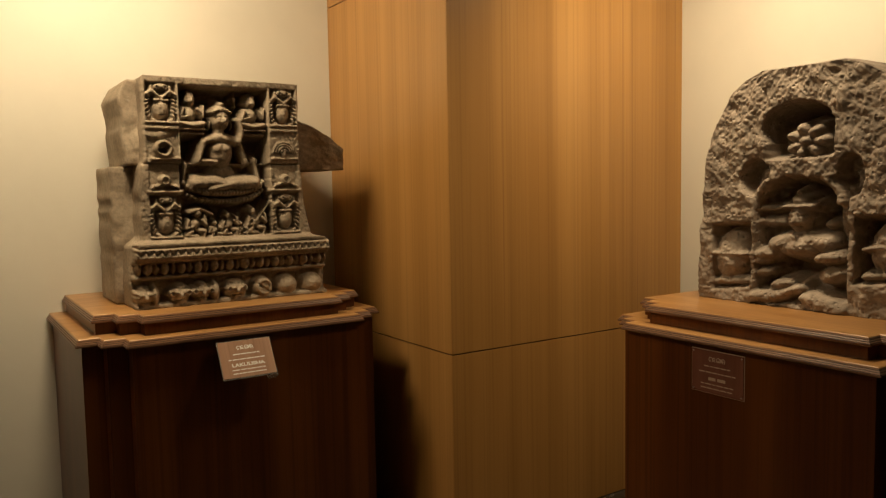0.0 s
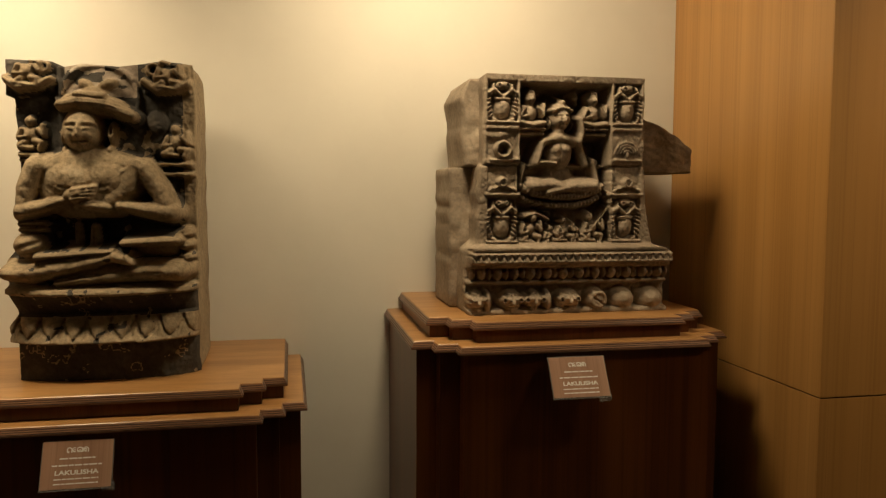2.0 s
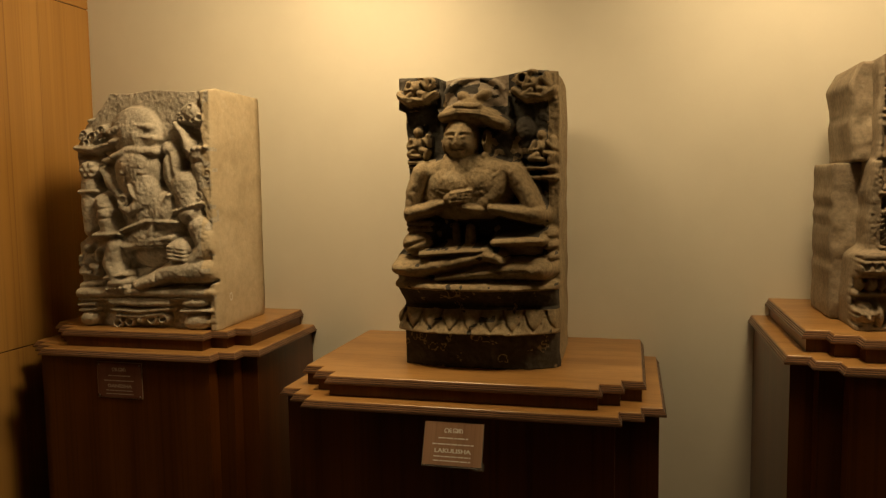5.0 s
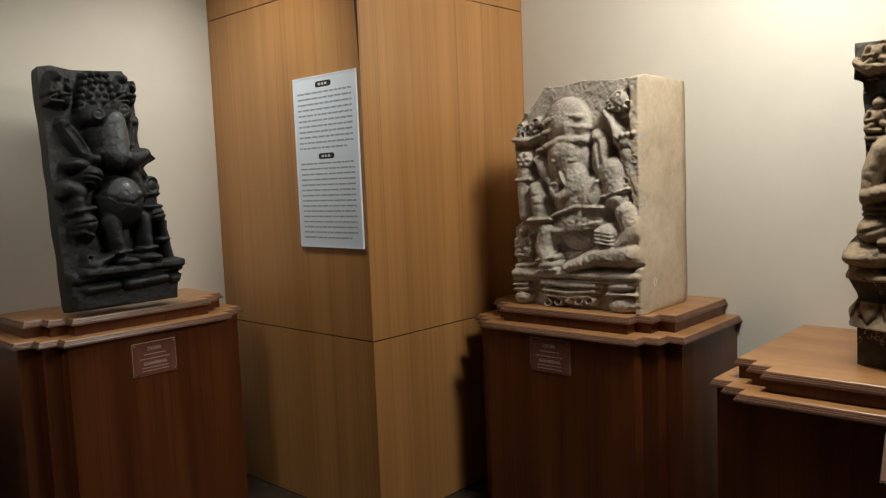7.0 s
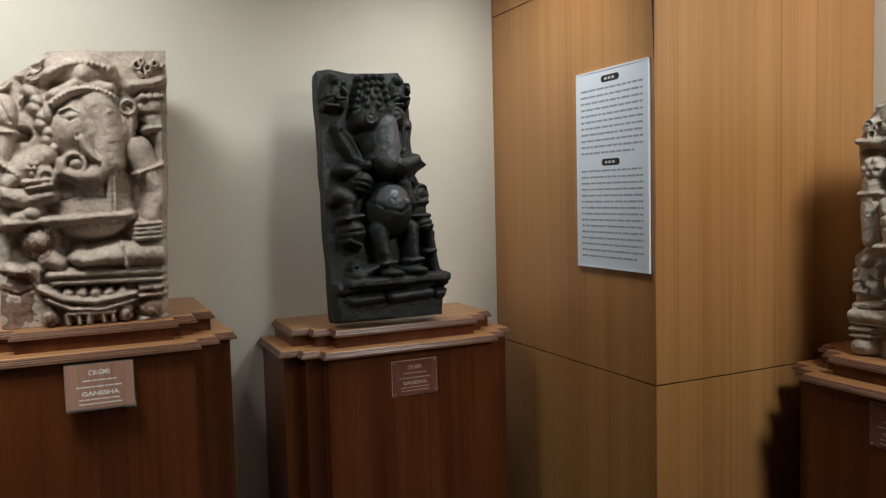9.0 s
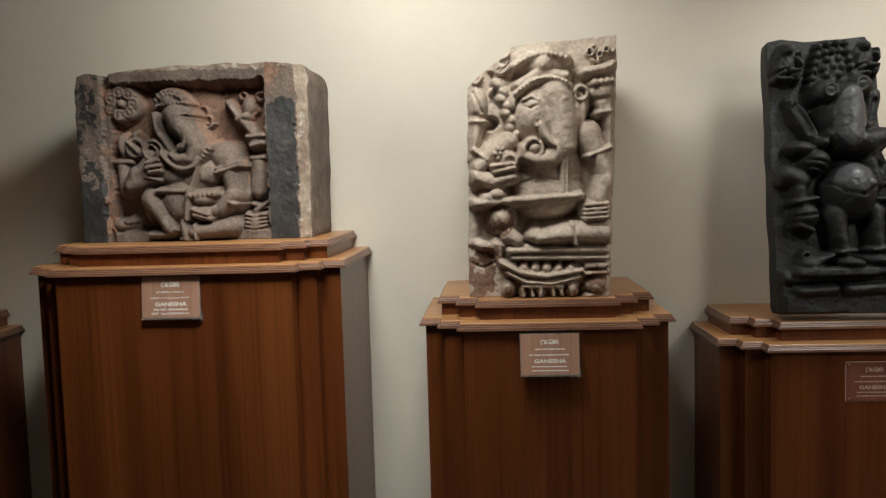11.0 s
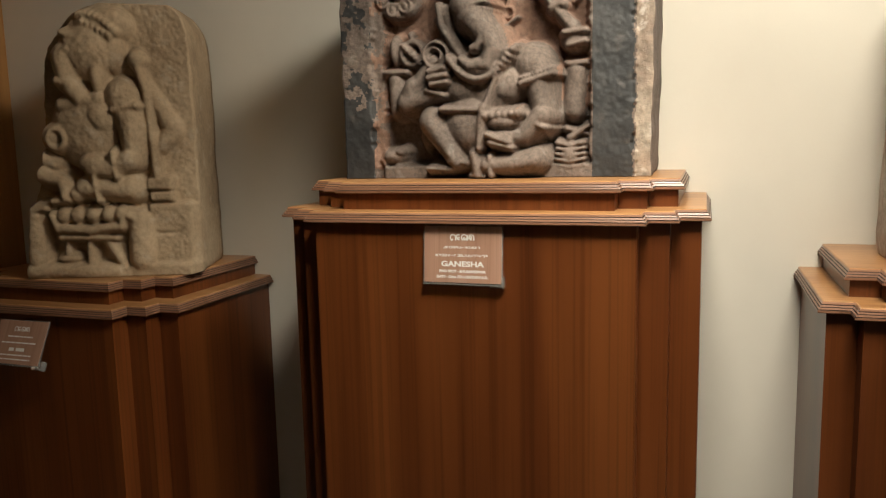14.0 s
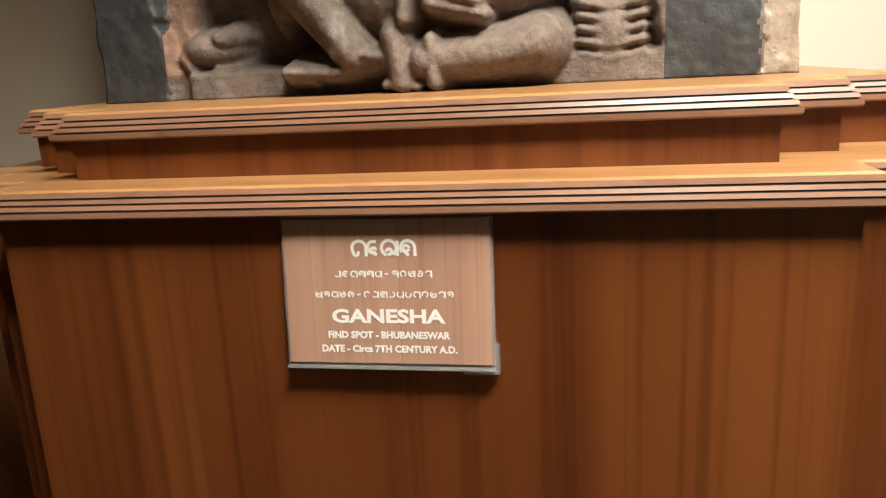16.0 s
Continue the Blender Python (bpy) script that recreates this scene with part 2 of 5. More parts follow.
CUTFACE = stone("sawn_pale_stone", (0.42, 0.33, 0.22), (0.52, 0.42, 0.29), (0.60, 0.50, 0.36), (0.66, 0.60, 0.50), grain=30, depth=0.0015, patch=0.08, mottle=0.22)
CHLORITE = stone("black_chlorite", (0.006, 0.007, 0.0065), (0.013, 0.014, 0.0135), (0.026, 0.028, 0.027), (0.055, 0.056, 0.054), grain=80, rough=0.62, depth=0.002, patch=0.08)
# Smoother chlorite with its bluish sheen painted in as a lighter colour.
PAINTED_SHEEN = stone("chlorite_painted_sheen", (0.06, 0.064, 0.07), (0.09, 0.095, 0.102), (0.13, 0.135, 0.145), (0.16, 0.16, 0.17), grain=80, rough=0.42, depth=0.001, patch=0.05)
GREYPINK = stone("grey_pink_sandstone", (0.35, 0.28, 0.225), (0.46, 0.38, 0.305), (0.55, 0.465, 0.38), (0.62, 0.56, 0.48), depth=0.0026, mottle=0.52)
RUST = stone("rust_sandstone", (0.155, 0.09, 0.06), (0.225, 0.135, 0.092), (0.30, 0.19, 0.135), (0.38, 0.30, 0.24))
FIGURE = stone("brown_grey_figure_stone", (0.09, 0.070, 0.057), (0.16, 0.122, 0.098), (0.24, 0.185, 0.15), (0.30, 0.27, 0.24), grain=85, depth=0.003)
BLACKPAINT = stone("old_black_paint", (0.020, 0.020, 0.020), (0.034, 0.034, 0.034), (0.066, 0.063, 0.06), (0.22, 0.18, 0.15), grain=50, rough=0.6, depth=0.001, patch=0.07)
PLASTER = stone("flaked_lime_plaster", (0.17, 0.12, 0.09), (0.33, 0.26, 0.195), (0.50, 0.43, 0.34), (0.64, 0.59, 0.52), grain=40, patch=0.3)
TAN = stone("tan_sandstone", (0.27, 0.19, 0.11), (0.38, 0.28, 0.17), (0.47, 0.36, 0.23), (0.50, 0.43, 0.33), depth=0.002, mottle=0.35)


def lattice(x, z, size, seed):
    """Smooth value noise, -1 to 1, at points x, z with cells of that size."""
    rng = np.random.RandomState(seed)
    table = rng.uniform(-1, 1, (64, 64))
    u, v = x / size + 200, z / size + 200
    iu, iv = np.floor(u).astype(int), np.floor(v).astype(int)
    fu, fv = u - iu, v - iv
    fu, fv = fu * fu * (3 - 2 * fu), fv * fv * (3 - 2 * fv)
    g = lambda a, b: table[a % 64, b % 64]
    return (g(iu, iv) * (1 - fu) + g(iu + 1, iv) * fu) * (1 - fv) + (g(iu, iv + 1) * (1 - fu) + g(iu + 1, iv + 1) * fu) * fv


class Carving:
    """A stone block whose front is worked up from rounded forms. Sketch units run right and down; depths are metres from the back."""

    def __init__(self, x0, x1, y0, y1, width, height, ground, left=None, right=None, top=None, step=0.005, seed=1, ragged=1.0, skew=(0.0, 0.0, 0.0)):
        # skew: slope of the sketch's level lines at its top and at its foot, lean of its upright lines
        self.box, self.size, self.seed, self.ground, self.step = (x0, x1, y0, y1), (width, height), seed, ground, step
        nx, ny = max(8, int(width / step)), max(8, int(height / step))
        u, v = np.meshgrid(np.linspace(0, 1, nx + 1), np.linspace(0, 1, ny + 1))
        py = y0 + v * (y1 - y0)
        lo = np.interp(py, *zip(*left)) if left else np.full_like(py, x0)
        hi = np.interp(py, *zip(*right)) if right else np.full_like(py, x1)
        px = lo + u * (hi - lo)
        if top:
            t = np.interp(px, *zip(*top))
            py = t + v * (y1 - t)
        rag = 0.004 * ragged * (x1 - x0) / width
        edge = np.exp(-np.minimum(u, 1 - u) * nx / 3.0)
        px = px + edge * rag * lattice(px, py, 22, seed) * np.sign(u - 0.5)
        self.px, self.py = px, py
        self.x, self.y, self.h = px + skew[2] * (py - y0), py + (px - x0) * (skew[0] + (skew[1] - skew[0]) * (py - y0) / (y1 - y0)), np.full_like(px, ground)

    def ell(self, cx, cy, rx, ry, base, h, rot=0.0):
        c, s = math.cos(radians(rot)), math.sin(radians(rot))
        dx, dy = self.x - cx, self.y - cy
        q = ((dx * c + dy * s) / rx) ** 2 + ((dy * c - dx * s) / ry) ** 2
        self.h = np.where(q < 1, np.maximum(self.h, base + h * np.sqrt(np.clip(1 - q, 0, 1))), self.h)
        return self

    def limb(self, points, radii, base, h):
        """A rounded limb along a line of points with changing thickness."""
        for (ax, ay), (bx, by), ra, rb in zip(points, points[1:], radii, radii[1:]):
            lx, ly = bx - ax, by - ay
            t = np.clip(((self.x - ax) * lx + (self.y - ay) * ly) / max(lx * lx + ly * ly, 1e-6), 0, 1)
            d = np.hypot(self.x - ax - t * lx, self.y - ay - t * ly) / (ra + t * (rb - ra))
            self.h = np.where(d < 1, np.maximum(self.h, base + h * np.sqrt(np.clip(1 - d * d, 0, 1))), self.h)
        return self

    def slab(self, x0, x1, y0, y1, d, cut=False):
        inside = (self.x > x0) & (self.x < x1) & (self.y > y0) & (self.y < y1)
        self.h = np.where(inside, d if cut else np.maximum(self.h, d), self.h)
        return self

    def groove(self, points, width, depth):
        """A line cut into whatever is there."""
        for (ax, ay), (bx, by) in zip(points, points[1:]):
            lx, ly = bx - ax, by - ay
            t = np.clip(((self.x - ax) * lx + (self.y - ay) * ly) / max(lx * lx + ly * ly, 1e-6), 0, 1)
            d = np.hypot(self.x - ax - t * lx, self.y - ay - t * ly) / width
            self.h = np.where(d < 1, self.h - depth * (1 - d * d), self.h)
        return self

    def raise_on(self, cx, cy, rx, ry, h, rot=0.0):
        """A swelling added on top of whatever is there."""
        c, s = math.cos(radians(rot)), math.sin(radians(rot))
        dx, dy = self.x - cx, self.y - cy
        q = ((dx * c + dy * s) / rx) ** 2 + ((dy * c - dx * s) / ry) ** 2
        self.h = self.h + h * np.clip(1 - q, 0, 1)
        return self

    def face(self, cx, cy, s, base, h):
        """A round face with brows, lids, nose, lips and chin; s is half its width."""
        self.ell(cx, cy, s, 1.22 * s, base, h)
        self.raise_on(cx, cy + 0.10 * s, 0.16 * s, 0.42 * s, 0.26 * h).raise_on(cx, cy + 0.32 * s, 0.26 * s, 0.16 * s, 0.14 * h)
        for k in (-1, 1):
            self.groove([(cx + k * 0.14 * s, cy - 0.14 * s), (cx + k * 0.62 * s, cy - 0.16 * s)], 0.13 * s, 0.10 * h)
            self.raise_on(cx + k * 0.38 * s, cy - 0.08 * s, 0.24 * s, 0.11 * s, 0.12 * h)
            self.raise_on(cx + k * 0.42 * s, cy - 0.34 * s, 0.34 * s, 0.08 * s, 0.09 * h, k * 8)
            self.raise_on(cx + k * 0.48 * s, cy + 0.34 * s, 0.3 * s, 0.3 * s, 0.07 * h)
        self.groove([(cx - 0.32 * s, cy + 0.56 * s), (cx, cy + 0.60 * s), (cx + 0.32 * s, cy + 0.56 * s)], 0.07 * s, 0.12 * h)
        self.raise_on(cx, cy + 0.52 * s, 0.26 * s, 0.07 * s, 0.08 * h).raise_on(cx, cy + 0.70 * s, 0.24 * s, 0.09 * s, 0.10 * h)
        return self.raise_on(cx, cy + 0.95 * s, 0.28 * s, 0.2 * s, 0.10 * h)

    def hollow(self, cx, cy, rx, ry, d):
        q = ((self.x - cx) / rx) ** 2 + ((self.y - cy) / ry) ** 2
        self.h = np.where(q < 1, np.minimum(self.h, d), self.h)
        return self

    def ring(self, cx, cy, r, thick, base, h, squash=1.0, above=False):
        d = np.abs(np.hypot(self.x - cx, (self.y - cy) / squash) - r) / thick
        inside = (d < 1) & ((self.y < cy) if above else True)
        self.h = np.where(inside, np.maximum(self.h, base + h * np.sqrt(np.clip(1 - d * d, 0, 1))), self.h)
        return self

    def drum(self, cx, rx, y0, y1, base, h0, h1):
        """A rounded band that bulges forward by h0 at its top and h1 at its foot."""
        t = np.clip((self.y - y0) / (y1 - y0), 0, 1)
        q = np.clip(1 - ((self.x - cx) / rx) ** 2, 0, 1)
        inside = (self.y >= y0) & (self.y <= y1) & (q > 0)
        self.h = np.where(inside, np.maximum(self.h, base + (h0 + t * (h1 - h0)) * np.sqrt(q)), self.h)
        return self

    def beads(self, x0, y0, x1, y1, n, r, base, h, sag=0.0):
        for i in range(n):
            t = i / max(n - 1, 1)
            self.ell(x0 + t * (x1 - x0), y0 + t * (y1 - y0) + sag * 4 * t * (1 - t), r, r, base, h)
        return self

    def rosette(self, cx, cy, r, base, h, petals=8):
        self.ell(cx, cy, r, r, base, h * 0.4)
        for i in range(petals):
            a = 2 * math.pi * i / petals
            self.ell(cx + 0.62 * r * math.cos(a), cy + 0.62 * r * math.sin(a), r * 0.36, r * 0.24, base + h * 0.3, h * 0.6, math.degrees(a))
        return self.ell(cx, cy, r * 0.25, r * 0.25, base + h * 0.5, h * 0.7)

    def attendant(self, cx, cy, s, base, h, lean=0):
        """A small squatting form in rough relief."""
        self.ell(cx + lean * s, cy - 34 * s, 15 * s, 17 * s, base, h)
        self.ell(cx, cy, 22 * s, 24 * s, base, h * 0.9)
        self.limb([(cx - 20 * s, cy - 12 * s), (cx - 30 * s, cy + 12 * s), (cx - 8 * s, cy + 8 * s)], [9 * s, 8 * s, 7 * s], base, h)
        self.limb([(cx + 20 * s, cy - 12 * s), (cx + 33 * s, cy + 4 * s), (cx + 30 * s, cy - 24 * s)], [9 * s, 8 * s, 7 * s], base, h)
        self.limb([(cx - 12 * s, cy + 22 * s), (cx - 30 * s, cy + 34 * s), (cx + 6 * s, cy + 38 * s)], [12 * s, 11 * s, 8 * s], base, h)
        return self.limb([(cx + 12 * s, cy + 20 * s), (cx + 28 * s, cy + 22 * s), (cx + 22 * s, cy + 42 * s)], [12 * s, 11 * s, 8 * s], base, h)

    def scroll(self, x0, x1, y0, y1, n, base, h, seed):
        """Leafy scrollwork filling a panel."""
        rng = random.Random(seed)
        r = 0.5 * math.sqrt((x1 - x0) * (y1 - y0) / n)
        for i in range(n):
            cx, cy = rng.uniform(x0 + r * 0.6, x1 - r * 0.6), rng.uniform(y0 + r * 0.6, y1 - r * 0.6)
            if i % 2:
                self.ring(cx, cy, r * rng.uniform(0.55, 0.85), r * 0.28, base, h)
            else:
                self.ell(cx, cy, r * 0.8, r * 0.38, base, h, rng.uniform(0, 180))
        return self

    def data(self, off=(0, 0, 0), rough=0.006, fine=0.002, kinds=None, side=0, back=0.0, flat=0.58, rim_fade=0.03, steep=3.2, soften=12):
        """Vertices, faces and material numbers of the closed block."""
        x0, x1, y0, y1 = self.box
        w, t = self.size
        h = self.h
        ground = self.ground
        cells_u, cells_v = np.indices(h.shape)[1], np.indices(h.shape)[0]
        near = np.minimum(np.minimum(cells_u, h.shape[1] - 1 - cells_u), cells_v) * self.step
        fade = np.clip(0.15 + near / max(rim_fade, 1e-4), 0, 1)
        h = np.where(h > ground, ground + (h - ground) * fade, h)
        front_plane = float(np.percentile(h, 97))
        h = front_plane - (front_plane - h) * np.where(h < front_plane, flat, flat * 0.8)
        for _ in range(9):
            p = np.pad(h, 1, mode="edge")
            low = np.maximum(np.maximum(p[:-2, 1:-1], p[2:, 1:-1]), np.maximum(p[1:-1, :-2], p[1:-1, 2:])) - steep * self.step
            h = np.maximum(h, low)
        for _ in range(1):
            p = np.pad(h, 1, mode="edge")
            h = (p[1:-1, 1:-1] * 4 + p[:-2, 1:-1] + p[2:, 1:-1] + p[1:-1, :-2] + p[1:-1, 2:]) / 8
        X = (self.px - (x0 + x1) / 2) / (x1 - x0) * w
        Z = (y1 - self.py) / (y1 - y0) * t
        n = lattice(X, Z, 0.05, self.seed) * rough + lattice(X, Z, 0.022, self.seed + 1) * rough * 0.5 + lattice(X, Z, 0.009, self.seed + 2) * fine
        h = h + n
        ny, nx = X.shape
        front = np.stack([X, -h, Z], -1).reshape(-1, 3)
        idx = np.arange(ny * nx).reshape(ny, nx)
        quads = np.stack([idx[:-1, :-1], idx[1:, :-1], idx[1:, 1:], idx[:-1, 1:]], -1).reshape(-1, 4)
        if kinds is None:
            mats = np.zeros(len(quads), int)
        else:
            k = kinds(self.x, self.y, self.h, X, Z)
            mats = k[:-1, :-1].reshape(-1)
        rim = np.concatenate([idx[0, :], idx[1:, -1], idx[-1, -2::-1], idx[-2:0:-1, 0]])
        verts, faces, last = [front], [quads], rim
        count, total = len(front), len(front)
        mats = [mats]
        sides = 7
        for i in range(1, sides + 1):
            ring = front[rim].copy()
            for _ in range(soften + soften * i // 2):
                ring[:, 0] = (ring[:, 0] * 2 + np.roll(ring[:, 0], 1) + np.roll(ring[:, 0], -1)) / 4
                ring[:, 1] = (ring[:, 1] * 2 + np.roll(ring[:, 1], 1) + np.roll(ring[:, 1], -1)) / 4
            ring[:, 2] = front[rim][:, 2]
            ring[:, 1] = ring[:, 1] * (1 - i / sides) - back * (i / sides)
            wave = lattice(ring[:, 2] + 0.3 * ring[:, 0], ring[:, 1] + 0.4 * ring[:, 2], 0.16, self.seed + 5)
            bulge = 0.0025 * np.stack([wave, 0 * wave, np.where(ring[:, 2] > t * 0.9, wave, 0)], -1)
            ring = ring + bulge
            verts.append(ring)
            now = np.arange(total, total + len(ring))
            total += len(ring)
            faces.append(np.stack([np.roll(last, -1), last, now, np.roll(now, -1)], -1)[:, ::-1])
            mats.append(np.full(len(ring), side))
            last = now
        v = np.concatenate(verts) + np.array(off)
        f = np.concatenate(faces).tolist() + [last.tolist()]
        return v, f, np.concatenate(mats + [np.array([side])])


def statue(name, key, x, depth, blocks, mats, label, category="statue", tilt=0.0, turn=0.0):
    """Join carved blocks into one mesh and stand it on its pedestal, its back that far from the wall."""
    vs, fs, ms, n = [], [], [], 0
    for v, f, m in blocks:
        vs.append(v)
        fs += [[i + n for i in one] for one in f]
        ms.append(m)
        n += len(v)
    mesh = bpy.data.meshes.new(name)
    mesh.from_pydata(np.concatenate(vs).tolist(), [], fs)
    for one in mats:
        mesh.materials.append(one)
    mesh.polygons.foreach_set("material_index", np.concatenate(ms).astype(np.int32))
    mesh.update()
    bm = bmesh.new()
    bm.from_mesh(mesh)
    bmesh.ops.recalc_face_normals(bm, faces=bm.faces)
    bm.to_mesh(mesh)
    bm.free()
    mesh.shade_smooth()
    ob = new(name, mesh)
    m, z = PEDESTALS[key][0], PEDESTALS[key][3]
    ob.matrix_world = m @ pose(x, -depth, z + 0.106, tilt, 0, turn)
    return tagged(ob, label, category)


def shrine_relief():
    c = Carving(966, 1355, 136, 572, 0.84, 0.925, 0.42, [(136, 1002), (298, 1000), (302, 993), (446, 990), (452, 968), (572, 966)],
                [(136, 1303), (298, 1303), (302, 1304), (380, 1310), (448, 1326), (456, 1355), (572, 1350)], step=0.0034, seed=11)
    c.slab(1066, 1240, 150, 298, 0.20, True).slab(1062, 1244, 302, 448, 0.26, True).slab(960, 1360, 298, 302, 0.33, True)
    # pilasters: a pot with spilling leaves in each panel
    for x0, x1, side in ((1003, 1064, -1), (1242, 1302, 1)):
        cx, w = (x0 + x1) / 2, x1 - x0
        for y0, y1 in ((146, 228), (358, 446)):
            t = y1 - y0
            c.slab(x0 + 3, x1 - 3, y0 + 2, y1 - 8, 0.375, True)
            c.ell(cx, y0 + 0.62 * t, 0.25 * w, 0.25 * t, 0.37, 0.065).ell(cx, y0 + 0.12 * t, 0.20 * w, 0.10 * t, 0.37, 0.06).slab(cx - 0.10 * w, cx + 0.10 * w, y0 + 0.30 * t, y0 + 0.42 * t, 0.415)
            c.slab(cx - 0.22 * w, cx + 0.22 * w, y0 + 0.40 * t, y0 + 0.45 * t, 0.43)
            for k in (-1, 1):
                c.limb([(cx + k * 3, y0 + 0.36 * t), (cx + k * 0.26 * w, y0 + 0.22 * t), (cx + k * 0.42 * w, y0 + 0.30 * t)], [4, 5, 4], 0.375, 0.06)
                for j in range(6):
                    c.ell(cx + k * (0.42 - 0.02 * abs(j - 2)) * w, y0 + (0.34 + 0.09 * j) * t, 7, 2.6, 0.375, 0.055, k * (25 + 6 * j)).ell(cx + k * 0.28 * w, y0 + (0.12 + 0.035 * j) * t, 5, 1.8, 0.38, 0.05, k * (60 - 18 * j))
                c.ell(cx + k * 0.26 * w, y0 + 0.88 * t, 9, 3.5, 0.375, 0.055, -k * 20).ring(cx + k * 0.12 * w, y0 + 0.13 * t, 3.5, 1.5, 0.40, 0.04)
            c.slab(x0, x1, y1 - 8, y1 - 3, 0.43).beads(x0 + 3, y1 - 5, x1 - 3, y1 - 5, 15, 1.9, 0.425, 0.02)
        c.slab(x0, x1, 230, 236, 0.435).slab(x0 + 3, x1 - 3, 302, 352, 0.40, True).slab(x0 - 2, x1 + 2, 352, 357, 0.44)
        for j in range(6):
            c.ell(cx - 22 + 9 * j, 345 - 3 * (2.5 - abs(j - 2.5)), 7, 3, 0.39, 0.05, -50 + 20 * j)
        c.ell(cx, 331, 12, 9, 0.39, 0.06).ring(cx, 332, 7, 2.2, 0.43, 0.03)
    c.slab(1005, 1062, 236, 296, 0.41, True).ell(1020, 246, 28, 10, 0.40, 0.03).ring(1034, 272, 13, 4, 0.40, 0.05).hollow(1034, 274, 9, 7, 0.36).limb([(1012, 292), (1062, 290)], [3, 3], 0.41, 0.03)
    for i in range(4):
        c.ring(1270, 278, 7 + 5 * i, 2.0, 0.40, 0.045 - 0.004 * i, 1.0, True)
    c.ell(1270, 280, 6, 9, 0.40, 0.05).limb([(1246, 290), (1298, 290)], [3.5, 3.5], 0.41, 0.03)
    # two attendants on brackets
    for x, k in ((1090, 1), (1210, -1)):
        c.face(x, 176, 12, 0.30, 0.10).ell(x, 166, 11, 7, 0.30, 0.09).ell(x, 203, 16, 18, 0.29, 0.10).limb([(x - 14, 194), (x - 22, 212), (x - 6, 208)], [5.5, 5, 4], 0.30, 0.10).limb([(x + 14, 194), (x + 22, 208), (x + 24, 188)], [5.5, 5, 4], 0.30, 0.10)
        c.limb([(x - 22, 222), (x, 226), (x + 24, 222)], [7, 8, 7], 0.31, 0.11).slab(x - 24, x + 26, 231, 235, 0.41).slab(x - 22, x + 24, 239, 245, 0.39)
    c.limb([(1180, 152), (1182, 185)], [4, 5], 0.24, 0.08).ell(1180, 170, 8, 9, 0.24, 0.09)
    # the seated main form
    c.ell(1148, 206, 30, 32, 0.205, 0.04).ell(1146, 194, 18, 11, 0.31, 0.12).ell(1147, 184, 8, 7, 0.31, 0.12).face(1147, 213, 19, 0.30, 0.15).ell(1126, 222, 4, 13, 0.28, 0.10).ell(1168, 222, 4, 13, 0.28, 0.10)
    for i in range(7):
        c.ell(1130 + 5.6 * i, 199 - 5 * (1 - ((i - 3) / 3) ** 2), 3, 3, 0.42, 0.02)
    c.limb([(1146, 235), (1146, 246)], [12, 14], 0.27, 0.12).limb([(1118, 254), (1146, 248), (1174, 254)], [11, 14, 11], 0.28, 0.13).ell(1146, 276, 29, 34, 0.27, 0.14).raise_on(1134, 268, 14, 11, 0.02).raise_on(1160, 268, 14, 11, 0.02)
    c.limb([(1112, 258), (1100, 296)], [9, 7], 0.28, 0.13).limb([(1180, 256), (1186, 238), (1182, 214)], [8, 7, 6], 0.29, 0.14).limb([(1184, 262), (1198, 298)], [8, 7], 0.27, 0.12)
    c.limb([(1108, 294), (1136, 296)], [4, 3], 0.34, 0.08).limb([(1078, 300), (1072, 330)], [6, 5], 0.26, 0.12).limb([(1212, 290), (1222, 338)], [6, 5], 0.26, 0.12).ring(1214, 294, 6, 2.5, 0.30, 0.06)
    c.ell(1148, 318, 36, 22, 0.26, 0.07).limb([(1092, 338), (1130, 336), (1178, 346)], [15, 15, 8], 0.31, 0.14).limb([(1208, 338), (1172, 338), (1118, 350)], [15, 14, 7], 0.32, 0.14).limb([(1178, 348), (1204, 344)], [4, 4], 0.40, 0.05)
    for ry, b, n in ((354, 0.33, 25), (370, 0.30, 23)):
        for i in range(n):
            a = -0.98 + 1.96 * i / (n - 1)
            c.ell(1150 + 80 * a, ry - 22 + 26 * math.sqrt(1 - a * a), 5.0, 6.5, b + 0.05 * math.sqrt(1 - a * a), 0.055)
    # struggling small forms below the lotus
    for x, y, sc, k in ((1090, 418, 0.62, 10), (1128, 430, 0.40, 0), (1156, 420, 0.52, -4), (1180, 432, 0.36, 0), (1210, 416, 0.62, -10)):
        c.attendant(x, y, sc, 0.29, 0.12, k)
    c.limb([(1190, 440), (1238, 380)], [3, 3], 0.33, 0.07).limb([(1078, 395), (1100, 388), (1124, 400)], [4, 4, 4], 0.31, 0.09).limb([(1070, 446), (1240, 446)], [4, 4], 0.34, 0.07)
    # mouldings, petals and the row of heads at the foot
    c.slab(975, 1345, 449, 458, 0.52).slab(966, 1356, 460, 478, 0.545)
    for i in range(27):
        x = 974 + 14.2 * i
        c.groove([(x - 6, 473), (x - 2, 464), (x + 4, 473), (x + 8, 465)], 1.6, 0.022)
    c.slab(966, 1356, 479, 486, 0.51).slab(966, 1356, 486, 572, 0.40, True)
    for i in range(25):
        c.ell(978 + 15.4 * i, 498, 8.2 if i % 2 else 5.0, 14, 0.40, 0.11 if i % 2 else 0.085)
    c.slab(966, 1356, 512, 518, 0.46).slab(966, 1356, 564, 573, 0.50)
    for x, rx in ((985, 17), (1003, 9), (1048, 22), (1090, 16), (1115, 10), (1156, 25), (1210, 23), (1262, 26), (1318, 26)):
        c.ell(x, 550, rx, 22, 0.40, 0.13)
